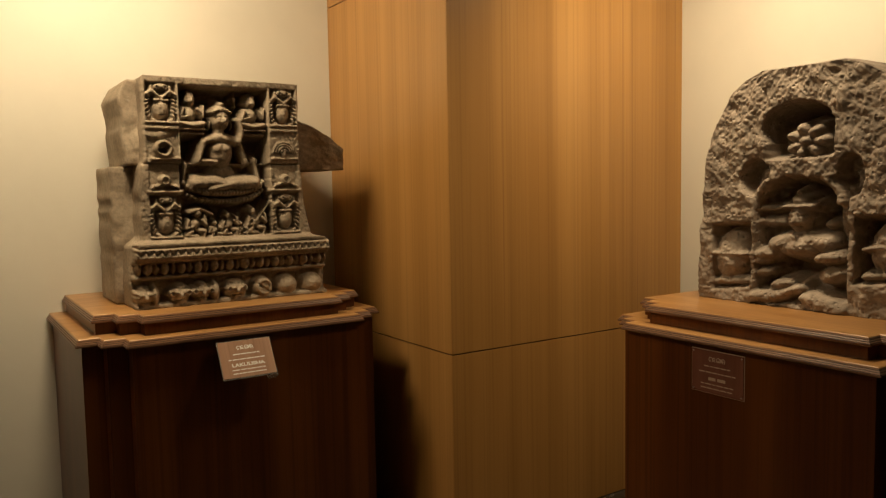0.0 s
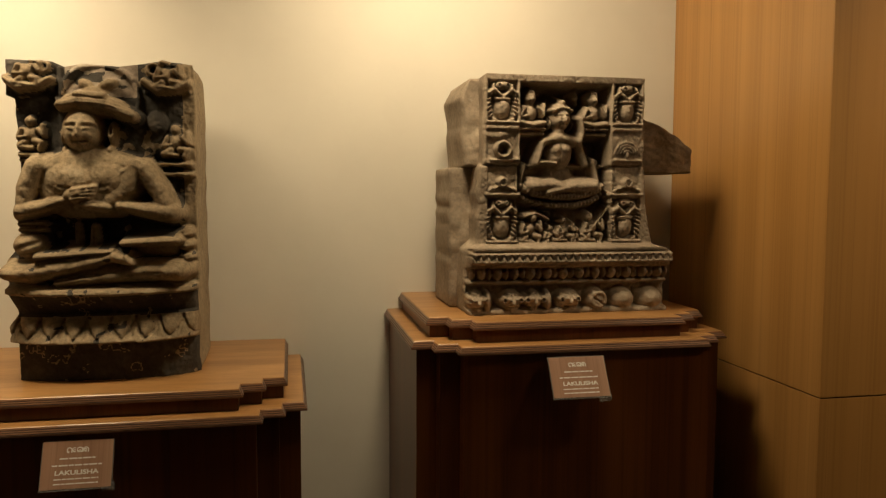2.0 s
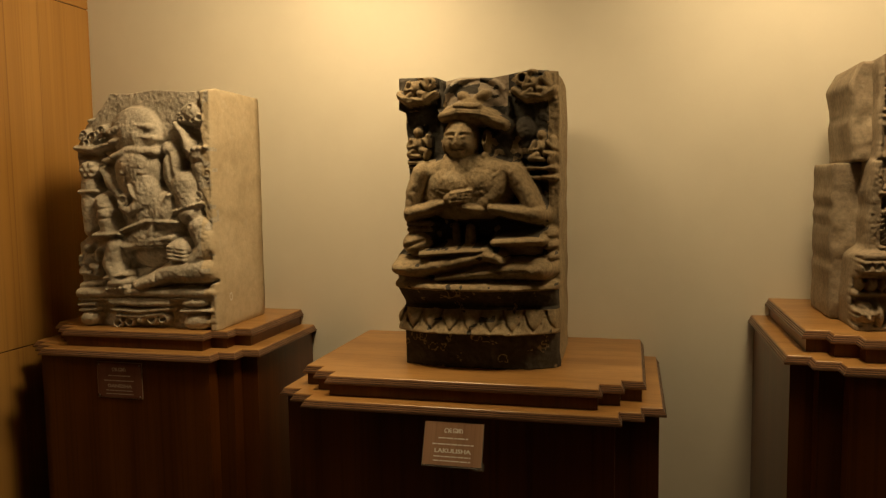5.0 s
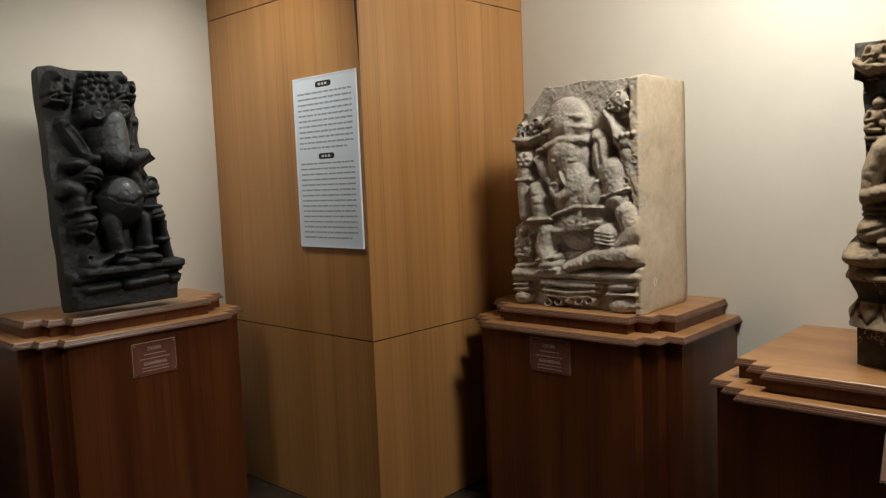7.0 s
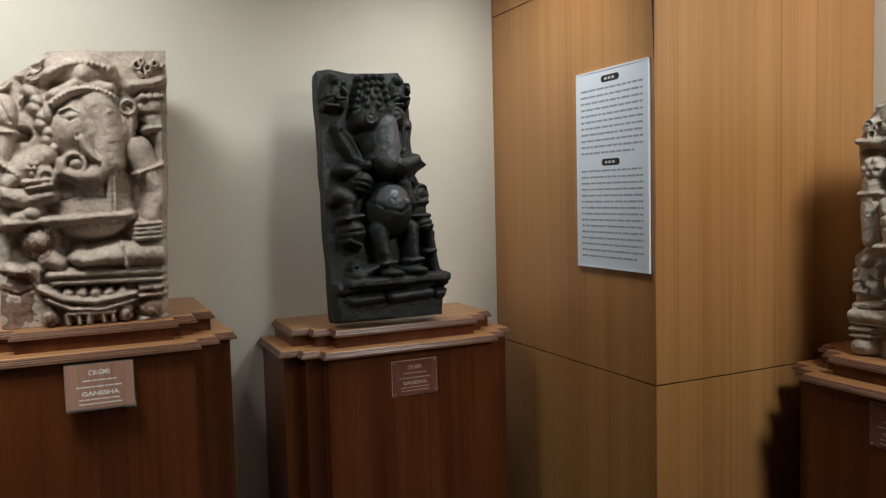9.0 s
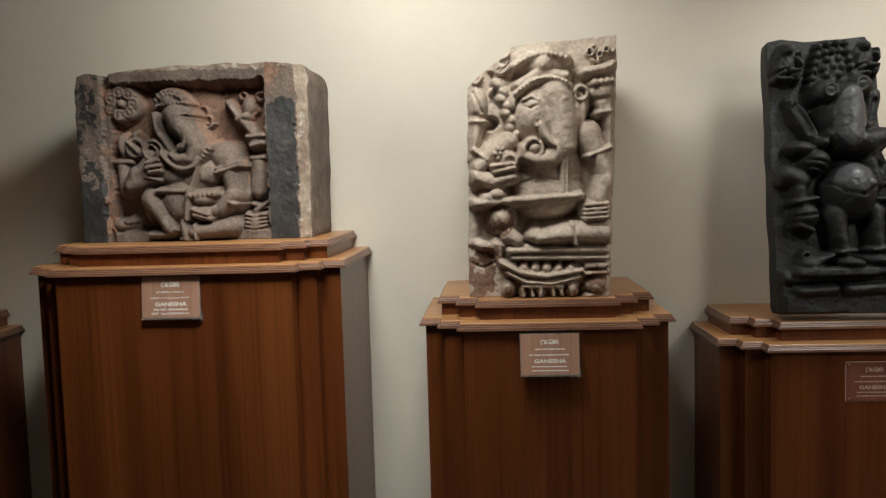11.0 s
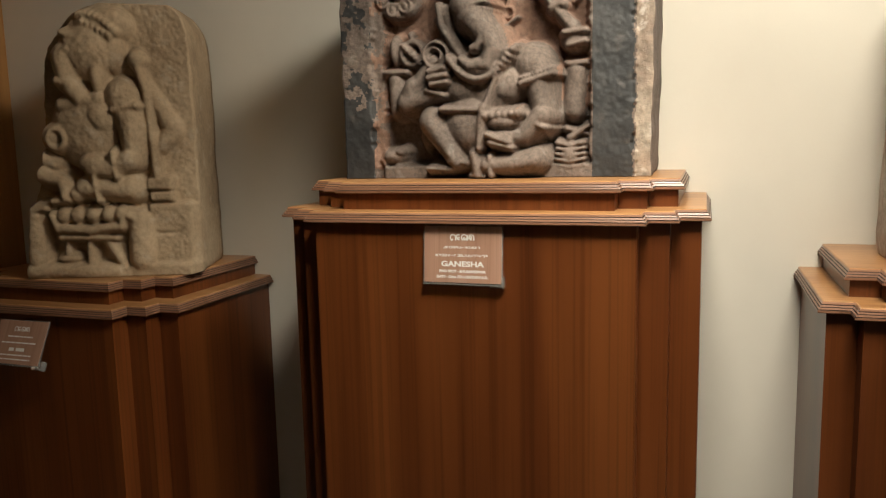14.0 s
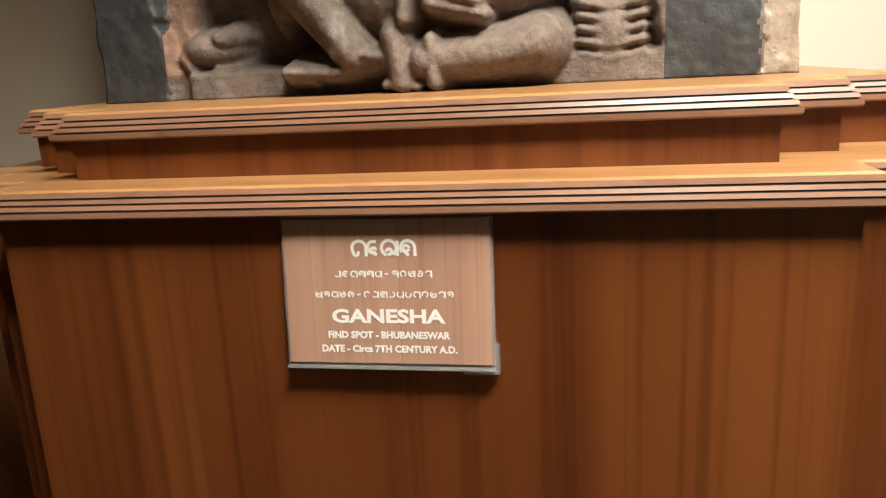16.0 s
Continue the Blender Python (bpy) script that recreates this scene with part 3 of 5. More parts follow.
    for x in (985, 1048, 1090, 1156):
        for k in (-1, 1):
            c.raise_on(x + 7 * k, 544, 5, 4.5, 0.03).groove([(x + 2 * k, 538), (x + 12 * k, 536)], 1.6, 0.02).ring(x + 15 * k, 546, 4, 1.8, 0.49, 0.04)
        c.raise_on(x, 551, 4, 6, 0.03).groove([(x - 10, 559), (x + 10, 559)], 2.0, 0.03).groove([(x - 8, 530), (x + 8, 530)], 1.6, 0.02)
    c.ring(1210, 548, 13, 4, 0.50, 0.03).groove([(1196, 540), (1222, 560)], 2, 0.02).groove([(1290, 530), (1292, 564)], 2, 0.04)
    side = Carving(135, 216, 268, 645, 0.145, 0.565, 0.30, step=0.01, seed=3)
    upper = Carving(170, 226, 35, 265, 0.10, 0.345, 0.36, [(35, 190), (80, 172), (265, 182)], step=0.01, seed=4)
    wing = Carving(600, 775, 112, 278, 0.33, 0.25, 0.33, top=[(600, 112), (640, 120), (690, 142), (740, 178), (775, 212)], step=0.01, seed=5)
    return [c.data(rough=0.0025, fine=0.002, flat=0.60, rim_fade=0.008, steep=5), side.data((-0.375, 0, 0.005), 0.004, 0.003, soften=0), upper.data((-0.365, 0, 0.573), 0.005, 0.003, soften=0), wing.data((0.43, 0, 0.553), 0.010, 0.005, rim_fade=0.01, soften=1)]


statue("carved_stone_shrine", "p1", 0.02, 0.21, shrine_relief(), [SANDSTONE], "brown sandstone shrine fragment crowded with small carved figures")


def turbaned_figure():
    c = Carving(218, 524, 122, 668, 0.67, 1.145, 0.20,
                [(122, 230), (182, 229), (188, 243), (400, 249), (440, 240), (462, 224), (480, 218), (500, 221), (512, 222), (545, 237), (556, 238), (575, 226), (600, 229), (604, 238), (668, 238)],
                [(122, 518), (668, 522)], [(218, 127), (300, 129), (318, 137), (345, 131), (400, 134), (440, 128), (470, 122), (524, 128)], step=0.0038, seed=21)
    # flying attendants in the upper corners, seated ones in the side niches
    for x, y, k in ((268, 150, 1), (480, 150, -1)):
        c.slab(x - 38, x + 34, 126, 178, 0.235).attendant(x, y - 2, 0.62, 0.24, 0.12, 10 * k).limb([(x - 36, 160), (x - 14, 176), (x + 14, 172), (x + 34, 160)], [7, 8, 8, 6], 0.25, 0.10)
        c.ring(x + 22 * k, 140, 9, 3, 0.25, 0.07).hollow(x + 4, 134, 12, 4, 0.20)
    c.attendant(268, 252, 0.62, 0.22, 0.10).slab(243, 300, 283, 290, 0.30).slab(243, 300, 294, 298, 0.28)
    c.ell(460, 228, 17, 21, 0.21, 0.05).attendant(490, 262, 0.62, 0.22, 0.10).slab(452, 520, 298, 304, 0.31).slab(450, 520, 314, 321, 0.30)
    # halo, hair knot and turban
    c.slab(309, 316, 136, 286, 0.245).ell(372, 196, 64, 62, 0.19, 0.05).ring(372, 192, 61, 5, 0.22, 0.03)
    c.ell(356, 170, 17, 10, 0.25, 0.09, 35).ell(386, 169, 19, 10, 0.25, 0.10, -30).ell(368, 182, 22, 12, 0.27, 0.10)
    c.ell(368, 203, 54, 21, 0.27, 0.19, 6).ell(408, 214, 26, 13, 0.28, 0.14, 24).limb([(322, 206), (352, 198), (398, 206), (428, 222)], [10, 12, 13, 10], 0.33, 0.14)
    for i in range(6):
        c.groove([(320, 198 + 4 * i), (350, 188 + 5 * i), (390, 190 + 5.5 * i), (428, 204 + 5 * i)], 1.8, 0.014)
    c.limb([(346, 188), (384, 190)], [6, 6], 0.40, 0.05)
    # head
    c.face(351, 246, 33, 0.27, 0.22).ell(395, 250, 8, 22, 0.26, 0.14).hollow(394, 246, 2.5, 9, 0.33).ell(391, 278, 7, 10, 0.26, 0.12).ell(321, 254, 5, 18, 0.26, 0.11).ell(322, 280, 6, 9, 0.26, 0.10)
    c.limb([(356, 275), (358, 300)], [24, 28], 0.24, 0.14)
    # trunk and arms
    c.limb([(284, 310), (318, 304), (400, 302), (440, 310)], [19, 24, 24, 19], 0.25, 0.15).ell(360, 336, 84, 66, 0.29, 0.165).raise_on(330, 328, 36, 26, 0.03).raise_on(390, 326, 36, 26, 0.03)
    c.ell(356, 400, 46, 56, 0.20, 0.12).groove([(318, 340), (352, 346), (392, 338)], 3, 0.012)
    c.limb([(280, 308), (266, 345), (258, 382)], [21, 20, 18], 0.25, 0.20).limb([(444, 310), (466, 346), (484, 384)], [22, 20, 18], 0.25, 0.20)
    c.limb([(258, 382), (292, 374), (328, 362)], [17, 14, 10], 0.33, 0.16).limb([(484, 384), (446, 379), (408, 372)], [18, 14, 10], 0.33, 0.16)
    c.limb([(432, 302), (418, 340), (392, 362)], [10, 13, 10], 0.42, 0.03).limb([(352, 352), (436, 300)], [3, 3], 0.42, 0.02)
    c.ell(346, 352, 25, 12, 0.40, 0.15, -14).ell(372, 372, 26, 9, 0.40, 0.13, 8)
    for i in range(4):
        c.limb([(340, 346 + 5 * i), (374 - 3 * i, 340 + 6 * i)], [3, 2.4], 0.51, 0.035)
    # shadowed lap with a small knot, the pot and the flower at the sides
    c.slab(292, 408, 392, 446, 0.20, True).limb([(363, 408), (363, 446)], [8, 12], 0.22, 0.13).groove([(363, 414), (363, 440)], 3, 0.03).limb([(336, 404), (338, 446)], [8, 10], 0.21, 0.08)
    c.limb([(252, 402), (292, 400)], [6, 5], 0.26, 0.15).limb([(254, 412), (290, 411)], [5, 5], 0.26, 0.13).ell(268, 438, 27, 24, 0.27, 0.23).groove([(250, 444), (284, 432)], 4, 0.03).groove([(256, 456), (288, 444)], 3, 0.025)
    c.limb([(412, 434), (452, 432), (496, 430)], [7, 9, 7], 0.30, 0.24).drum(456, 36, 438, 458, 0.24, 0.22, 0.10)
    for y in (420, 440, 462, 480):
        c.ell(504, y, 15, 9, 0.24, 0.13, -12).groove([(492, y + 2), (516, y - 4)], 2, 0.02)
    # crossed legs
    c.ell(360, 482, 120, 22, 0.28, 0.18).limb([(494, 484), (452, 482), (396, 490), (312, 500)], [19, 20, 13, 7], 0.33, 0.18)
    c.limb([(240, 482), (280, 482), (338, 472), (402, 456)], [15, 21, 17, 11], 0.34, 0.19).limb([(402, 456), (424, 464)], [10, 8], 0.44, 0.13).beads(418, 455, 428, 468, 4, 3.2, 0.52, 0.05)
    c.limb([(284, 456), (340, 452), (398, 448)], [7, 6, 6], 0.36, 0.17)
    for y, x0, x1 in ((476, 240, 300), (488, 420, 470)):
        c.groove([(x0, y), (x1, y - 4)], 2.4, 0.012)
    # cushion, lotus and drum
    c.drum(370, 156, 510, 519, 0.22, 0.33, 0.36).drum(370, 150, 519, 560, 0.20, 0.33, 0.15)
    c.drum(371, 152, 556, 600, 0.21, 0.20, 0.36)
    for i in range(9):
        x = 228 + 36 * i
        c.groove([(x - 19, 562), (x - 10, 584), (x, 595), (x + 10, 584), (x + 19, 562)], 2.3, 0.030).groove([(x + 18, 574), (x + 14, 590)], 3, 0.02).raise_on(x, 574, 11, 13, 0.018)
    c.drum(372, 150, 602, 669, 0.20, 0.21, 0.21).limb([(412, 612), (414, 664)], [10, 8], 0.37, 0.05).limb([(462, 610), (466, 664)], [12, 10], 0.34, 0.04)

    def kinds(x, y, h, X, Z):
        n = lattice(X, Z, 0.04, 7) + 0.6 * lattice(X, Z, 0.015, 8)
        # Deep ground and the cushion's underside: sooty stone plus painted-in shade.
        soot_shade = (h < 0.262) & (y < 460) & (x < 500)
        soot_shade |= (y > 521) & (y < 557) | (y > 602)
        soot_shade &= n < 0.7
        soot_shade |= (n > 0.85) & (y > 452)
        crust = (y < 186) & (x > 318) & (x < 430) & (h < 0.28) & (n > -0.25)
        return np.where(crust, 2, np.where(soot_shade, 1, 0))
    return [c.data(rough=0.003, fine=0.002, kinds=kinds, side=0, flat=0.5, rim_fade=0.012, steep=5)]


statue("seated_turbaned_figure", "p2", 0.01, 0.21, turbaned_figure(), [OCHRE, SOOT_SHADE, PLASTER], "sooty ochre stone figure on a lotus with painted-in shade")


def pale_elephant_figure():
    c = Carving(1078, 1340, 147, 556, 0.71, 1.035, 0.25, [(147, 1150), (175, 1130), (200, 1102), (230, 1086), (250, 1082), (330, 1090), (396, 1095), (408, 1079), (450, 1080), (556, 1080)],
                None, [(1078, 150), (1130, 146), (1180, 149), (1230, 144), (1290, 150), (1340, 147)], step=0.0042, seed=31, ragged=0.3, skew=(-0.047, 0.128, 0.0))
    edge = 5 * lattice(c.x, c.y, 24, 33)
    c.h = np.where(c.x > 1322 + edge + 14 * np.clip((c.y - 300) / 200, 0, 1) * (c.y < 500), 0.37, c.h)
    # crown and head
    c.ell(1198, 216, 44, 48, 0.29, 0.14).limb([(1156, 214), (1196, 200), (1232, 206)], [7, 8, 7], 0.33, 0.09).beads(1160, 216, 1230, 207, 11, 4.5, 0.39, 0.04, -9).limb([(1160, 232), (1198, 220), (1236, 226)], [6, 6, 6], 0.35, 0.07)
    c.ell(1206, 222, 12, 16, 0.38, 0.06).limb([(1164, 258), (1194, 247), (1240, 250)], [6, 8, 7], 0.39, 0.06).limb([(1138, 264), (1164, 260)], [5, 6], 0.29, 0.06)
    c.ell(1202, 280, 43, 62, 0.27, 0.19).raise_on(1186, 270, 24, 22, 0.02).raise_on(1220, 268, 24, 22, 0.02).limb([(1206, 286), (1218, 318), (1214, 340), (1194, 356), (1180, 348)], [30, 24, 19, 13, 10], 0.30, 0.17)
    c.ell(1184, 336, 13, 16, 0.32, 0.13).ring(1184, 336, 8, 3, 0.44, 0.03).limb([(1196, 312), (1206, 332)], [6, 3], 0.44, 0.05).groove([(1190, 300), (1198, 336)], 3, 0.03)
    for x, k in ((1182, -1), (1222, 1)):
        c.raise_on(x, 288, 8, 5, 0.02).groove([(x - 8, 292), (x + 8, 292)], 1.8, 0.012).groove([(x - 8, 281), (x + 8, 280)], 1.6, 0.010)
    c.limb([(1138, 282), (1154, 306), (1168, 328)], [9, 14, 8], 0.27, 0.12).ell(1264, 282, 19, 44, 0.25, 0.15).groove([(1262, 258), (1268, 304)], 5, 0.03).ell(1258, 244, 12, 14, 0.28, 0.12)
    # raised attributes
    c.scroll(1092, 1152, 186, 236, 12, 0.25, 0.10, 3).limb([(1086, 240), (1120, 244), (1148, 236)], [6, 7, 6], 0.27, 0.12).hollow(1112, 258, 26, 9, 0.17).hollow(1132, 300, 10, 16, 0.17)
    c.ell(1110, 280, 21, 18, 0.25, 0.14).rosette(1112, 280, 16, 0.35, 0.05, 6).limb([(1108, 306), (1108, 384)], [19, 17], 0.25, 0.13).limb([(1092, 318), (1126, 318)], [3.5, 3.5], 0.36, 0.04)
    c.limb([(1136, 334), (1142, 362), (1148, 392)], [13, 18, 20], 0.28, 0.17).groove([(1128, 352), (1158, 348)], 2.5, 0.02).groove([(1128, 368), (1162, 366)], 2.5, 0.02).limb([(1126, 396), (1172, 396)], [4, 4], 0.43, 0.04)
    c.attendant(1099, 440, 0.62, 0.25, 0.11).slab(1082, 1128, 480, 488, 0.35)
    c.limb([(1276, 200), (1290, 226), (1300, 252)], [6, 8, 12], 0.28, 0.12).ell(1302, 182, 24, 20, 0.27, 0.12).scroll(1276, 1326, 164, 202, 8, 0.32, 0.07, 5).hollow(1308, 222, 14, 10, 0.20).hollow(1284, 290, 8, 26, 0.18)
    c.ell(1312, 258, 20, 22, 0.25, 0.15).beads(1298, 248, 1328, 244, 4, 5, 0.37, 0.05).limb([(1314, 280), (1322, 318), (1334, 352)], [19, 17, 12], 0.25, 0.13).scroll(1298, 1336, 270, 350, 7, 0.34, 0.04, 15)
    # trunk and arms
    c.ell(1228, 366, 56, 54, 0.25, 0.17).raise_on(1250, 346, 28, 28, 0.03).raise_on(1198, 362, 22, 20, 0.02).limb([(1262, 330), (1236, 376), (1226, 400)], [4, 4, 4], 0.41, 0.025).ell(1216, 412, 62, 42, 0.25, 0.17)
    c.limb([(1176, 390), (1222, 376), (1272, 380)], [4, 4, 4], 0.415, 0.03).limb([(1286, 312), (1294, 366)], [27, 23], 0.26, 0.18).groove([(1270, 366), (1320, 352)], 2.5, 0.02).beads(1272, 360, 1318, 347, 10, 2.6, 0.42, 0.03)
    c.limb([(1312, 392), (1324, 428), (1302, 456)], [23, 22, 17], 0.28, 0.17).ell(1276, 430, 24, 20, 0.32, 0.15)
    for i in range(4):
        c.limb([(1262, 424 + 7 * i), (1288, 430 + 7 * i)], [3.4, 3.0], 0.445, 0.03)
    c.slab(1178, 1256, 422, 462, 0.21, True).ell(1222, 428, 46, 34, 0.21, 0.15).limb([(1150, 416), (1186, 420), (1218, 414), (1262, 408)], [9, 6, 5, 6], 0.37, 0.05)
    # legs and foot
    c.limb([(1160, 416), (1150, 448), (1160, 478)], [17, 18, 16], 0.29, 0.18).ell(1162, 484, 24, 12, 0.32, 0.16).limb([(1142, 474), (1178, 470)], [3.5, 3.5], 0.43, 0.04).beads(1146, 494, 1178, 494, 5, 4.5, 0.42, 0.05)
    c.limb([(1318, 474), (1262, 472), (1204, 492)], [25, 22, 11], 0.29, 0.20).ell(1204, 490, 18, 10, 0.34, 0.12).groove([(1236, 470), (1240, 492)], 2.5, 0.02)
    low = c.y > 502 + 0.08 * (c.x - 1080)
    c.h = np.where(low & (c.x < 1326), 0.27, c.h)
    c.limb([(1080, 497), (1200, 505), (1330, 517)], [8, 8, 8], 0.37, 0.06).limb([(1082, 508), (1330, 528)], [3, 3], 0.36, 0.04)
    c.limb([(1084, 518), (1116, 520)], [4, 4], 0.34, 0.07).limb([(1086, 528), (1114, 529)], [4, 4], 0.34, 0.06).ell(1100, 545, 19, 15, 0.29, 0.13)
    c.limb([(1146, 518), (1200, 526), (1252, 530)], [5, 6, 5], 0.35, 0.07).beads(1152, 521, 1240, 530, 10, 4.5, 0.39, 0.03).limb([(1148, 532), (1200, 541), (1250, 540)], [4, 5, 4], 0.34, 0.07).limb([(1156, 544), (1200, 550), (1240, 549)], [4, 4, 4], 0.33, 0.07)
    for x in (1156, 1178, 1220, 1240):
        c.ring(x, 558, 7, 3, 0.30, 0.09)
    c.ell(1198, 556, 9, 9, 0.30, 0.10)
    c.ell(1300, 533, 28, 9, 0.31, 0.12).limb([(1276, 546), (1328, 550)], [4, 4], 0.34, 0.08).ell(1302, 570, 28, 17, 0.30, 0.12)

    def kinds(x, y, h, X, Z):
        return np.where((x > 1320) & (lattice(X, Z, 0.03, 4) > -0.5), 1, 0)
    return [c.data(rough=0.003, fine=0.002, kinds=kinds, side=1, flat=0.38, rim_fade=0.012, steep=5)]


statue("pale_seated_elephant_headed_figure", "p3", 0.022, 0.17, pale_elephant_figure(), [PALE, CUTFACE], "pale seated elephant-headed stone figure with a sawn side")


def black_elephant_figure():
    right = [(120, 398), (135, 408), (150, 413), (250, 414), (284, 414), (290, 428), (302, 414), (326, 428), (345, 432), (370, 430), (400, 436), (455, 440), (466, 444), (472, 455), (505, 457), (514, 448), (553, 443)]
    c = Carving(238, 458, 120, 553, 0.525, 1.09, 0.10, None, right, [(238, 122), (262, 118), (300, 124), (360, 121), (400, 118), (458, 126)], step=0.0042, seed=41, skew=(0.065, -0.10, 0.03))
    # corner roundels and the tall hair
    for x, y, rx, ry in ((266, 164, 27, 37), (392, 166, 24, 27)):
        c.ell(x, y, rx, ry, 0.08, 0.08).attendant(x, y, 0.60 * rx / 26, 0.12, 0.08).groove([(x - 16, y + 18), (x + 16, y + 14)], 3, 0.03)
    c.ell(336, 178, 40, 48, 0.08, 0.09)
    for i in range(6):
        c.beads(316 - 3 * i, 142 + 12 * i, 358 + 3 * i, 140 + 12 * i, 4 + i % 2, 7, 0.14, 0.05, -3)
    # head, ears and trunk
    c.limb([(268, 222), (286, 248), (308, 282)], [10, 18, 12], 0.10, 0.09).groove([(276, 232), (300, 270)], 7, 0.03).limb([(404, 222), (394, 266)], [15, 10], 0.10, 0.08).groove([(402, 230), (396, 258)], 6, 0.025)
    c.ell(350, 244, 42, 48, 0.10, 0.17).ell(320, 214, 24, 19, 0.18, 0.09).ell(374, 208, 22, 18, 0.18, 0.09)
    for x, y in ((322, 214), (372, 208)):
        c.ring(x, y, 9, 2.5, 0.255, 0.02).groove([(x - 16, y + 14), (x, y + 19), (x + 14, y + 13)], 2.5, 0.02)
    c.limb([(352, 228), (354, 262), (352, 284)], [25, 28, 25], 0.19, 0.14).limb([(360, 286), (386, 292), (408, 284)], [22, 18, 14], 0.18, 0.12).limb([(404, 280), (430, 287)], [11, 7], 0.17, 0.10).hollow(378, 276, 7, 5, 0.20).ell(332, 278, 14, 12, 0.17, 0.09)
    # arms and what they hold
    c.ell(286, 298, 27, 14, 0.12, 0.13, 8).ell(306, 318, 23, 20, 0.13, 0.16).groove([(290, 316), (322, 324)], 2.5, 0.03).groove([(292, 326), (318, 332)], 2.5, 0.03).ell(316, 290, 12, 10, 0.14, 0.12)
    c.limb([(262, 338), (282, 346)], [19, 20], 0.11, 0.13).limb([(278, 350), (284, 384)], [17, 15], 0.11, 0.12).limb([(270, 380), (304, 374)], [4, 4], 0.20, 0.05).ell(290, 400, 22, 22, 0.12, 0.15).groove([(272, 402), (302, 398)], 2.5, 0.03).limb([(278, 416), (296, 422)], [6, 7], 0.15, 0.09)
    c.ell(420, 336, 21, 18, 0.11, 0.12).ring(420, 336, 13, 3, 0.21, 0.02).limb([(400, 352), (438, 350)], [5, 5], 0.14, 0.09).slab(404, 432, 356, 376, 0.18).ell(426, 388, 20, 15, 0.13, 0.14).groove([(412, 390), (440, 384)], 2, 0.025).limb([(400, 374), (442, 372)], [4, 4], 0.18, 0.06)
    c.limb([(434, 396), (440, 430), (446, 470)], [10, 10, 12], 0.11, 0.12).limb([(426, 432), (452, 428)], [5, 5], 0.18, 0.06).beads(442, 400, 446, 412, 3, 4, 0.20, 0.04)
    # belly and legs
    c.ell(360, 362, 44, 46, 0.11, 0.22).raise_on(352, 340, 36, 30, 0.035).groove([(322, 352), (340, 366), (366, 370), (390, 358)], 2.5, 0.02).ell(376, 354, 9, 7, 0.31, 0.03).limb([(388, 320), (400, 352)], [14, 12], 0.15, 0.10)
    c.limb([(336, 396), (342, 430), (350, 456)], [22, 18, 13], 0.10, 0.15).limb([(398, 392), (400, 424), (402, 446)], [18, 15, 12], 0.10, 0.15).limb([(336, 454), (362, 450)], [4, 4], 0.21, 0.05).limb([(388, 448), (414, 444)], [4, 4], 0.21, 0.05)
    c.ell(356, 469, 26, 10, 0.13, 0.19).ell(402, 463, 26, 10, 0.13, 0.19).ell(296, 474, 22, 16, 0.12, 0.14).limb([(306, 468), (328, 458)], [10, 4], 0.14, 0.11).ring(288, 462, 6, 2.5, 0.18, 0.04)
    # stepped foot
    level = c.y + 0.09 * (c.x - 240)
    c.h = np.where(level > 486, 0.16, c.h)
    for a, b, d, x0 in ((486, 497, 0.29, 270), (497, 504, 0.24, 270), (524, 553, 0.21, 245)):
        c.h = np.where((level > a) & (level < b) & (c.x > x0), np.maximum(c.h, d), c.h)
    c.limb([(276, 516), (330, 509)], [9, 9], 0.19, 0.07).limb([(350, 508), (424, 498)], [9, 9], 0.20, 0.08).limb([(440, 500), (458, 498)], [8, 8], 0.19, 0.07).limb([(250, 494), (268, 500)], [10, 10], 0.14, 0.06)

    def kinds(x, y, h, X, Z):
        # Ellipses on trunk and belly take the painted sheen.
        wear_sheen = (((x - 353) / 27) ** 2 + ((y - 254) / 44) ** 2 < 1) | (((x - 352) / 34) ** 2 + ((y - 340) / 27) ** 2 < 1)
        return np.where(wear_sheen & (h > 0.24), 1, 0)
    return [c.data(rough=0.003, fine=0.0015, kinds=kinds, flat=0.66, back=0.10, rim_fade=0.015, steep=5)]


statue("black_standing_elephant_headed_figure", "p4", -0.055, 0.245, black_elephant_figure(), [CHLORITE, PAINTED_SHEEN], "black standing elephant-headed stone figure leaning near the wall", tilt=-7.0)


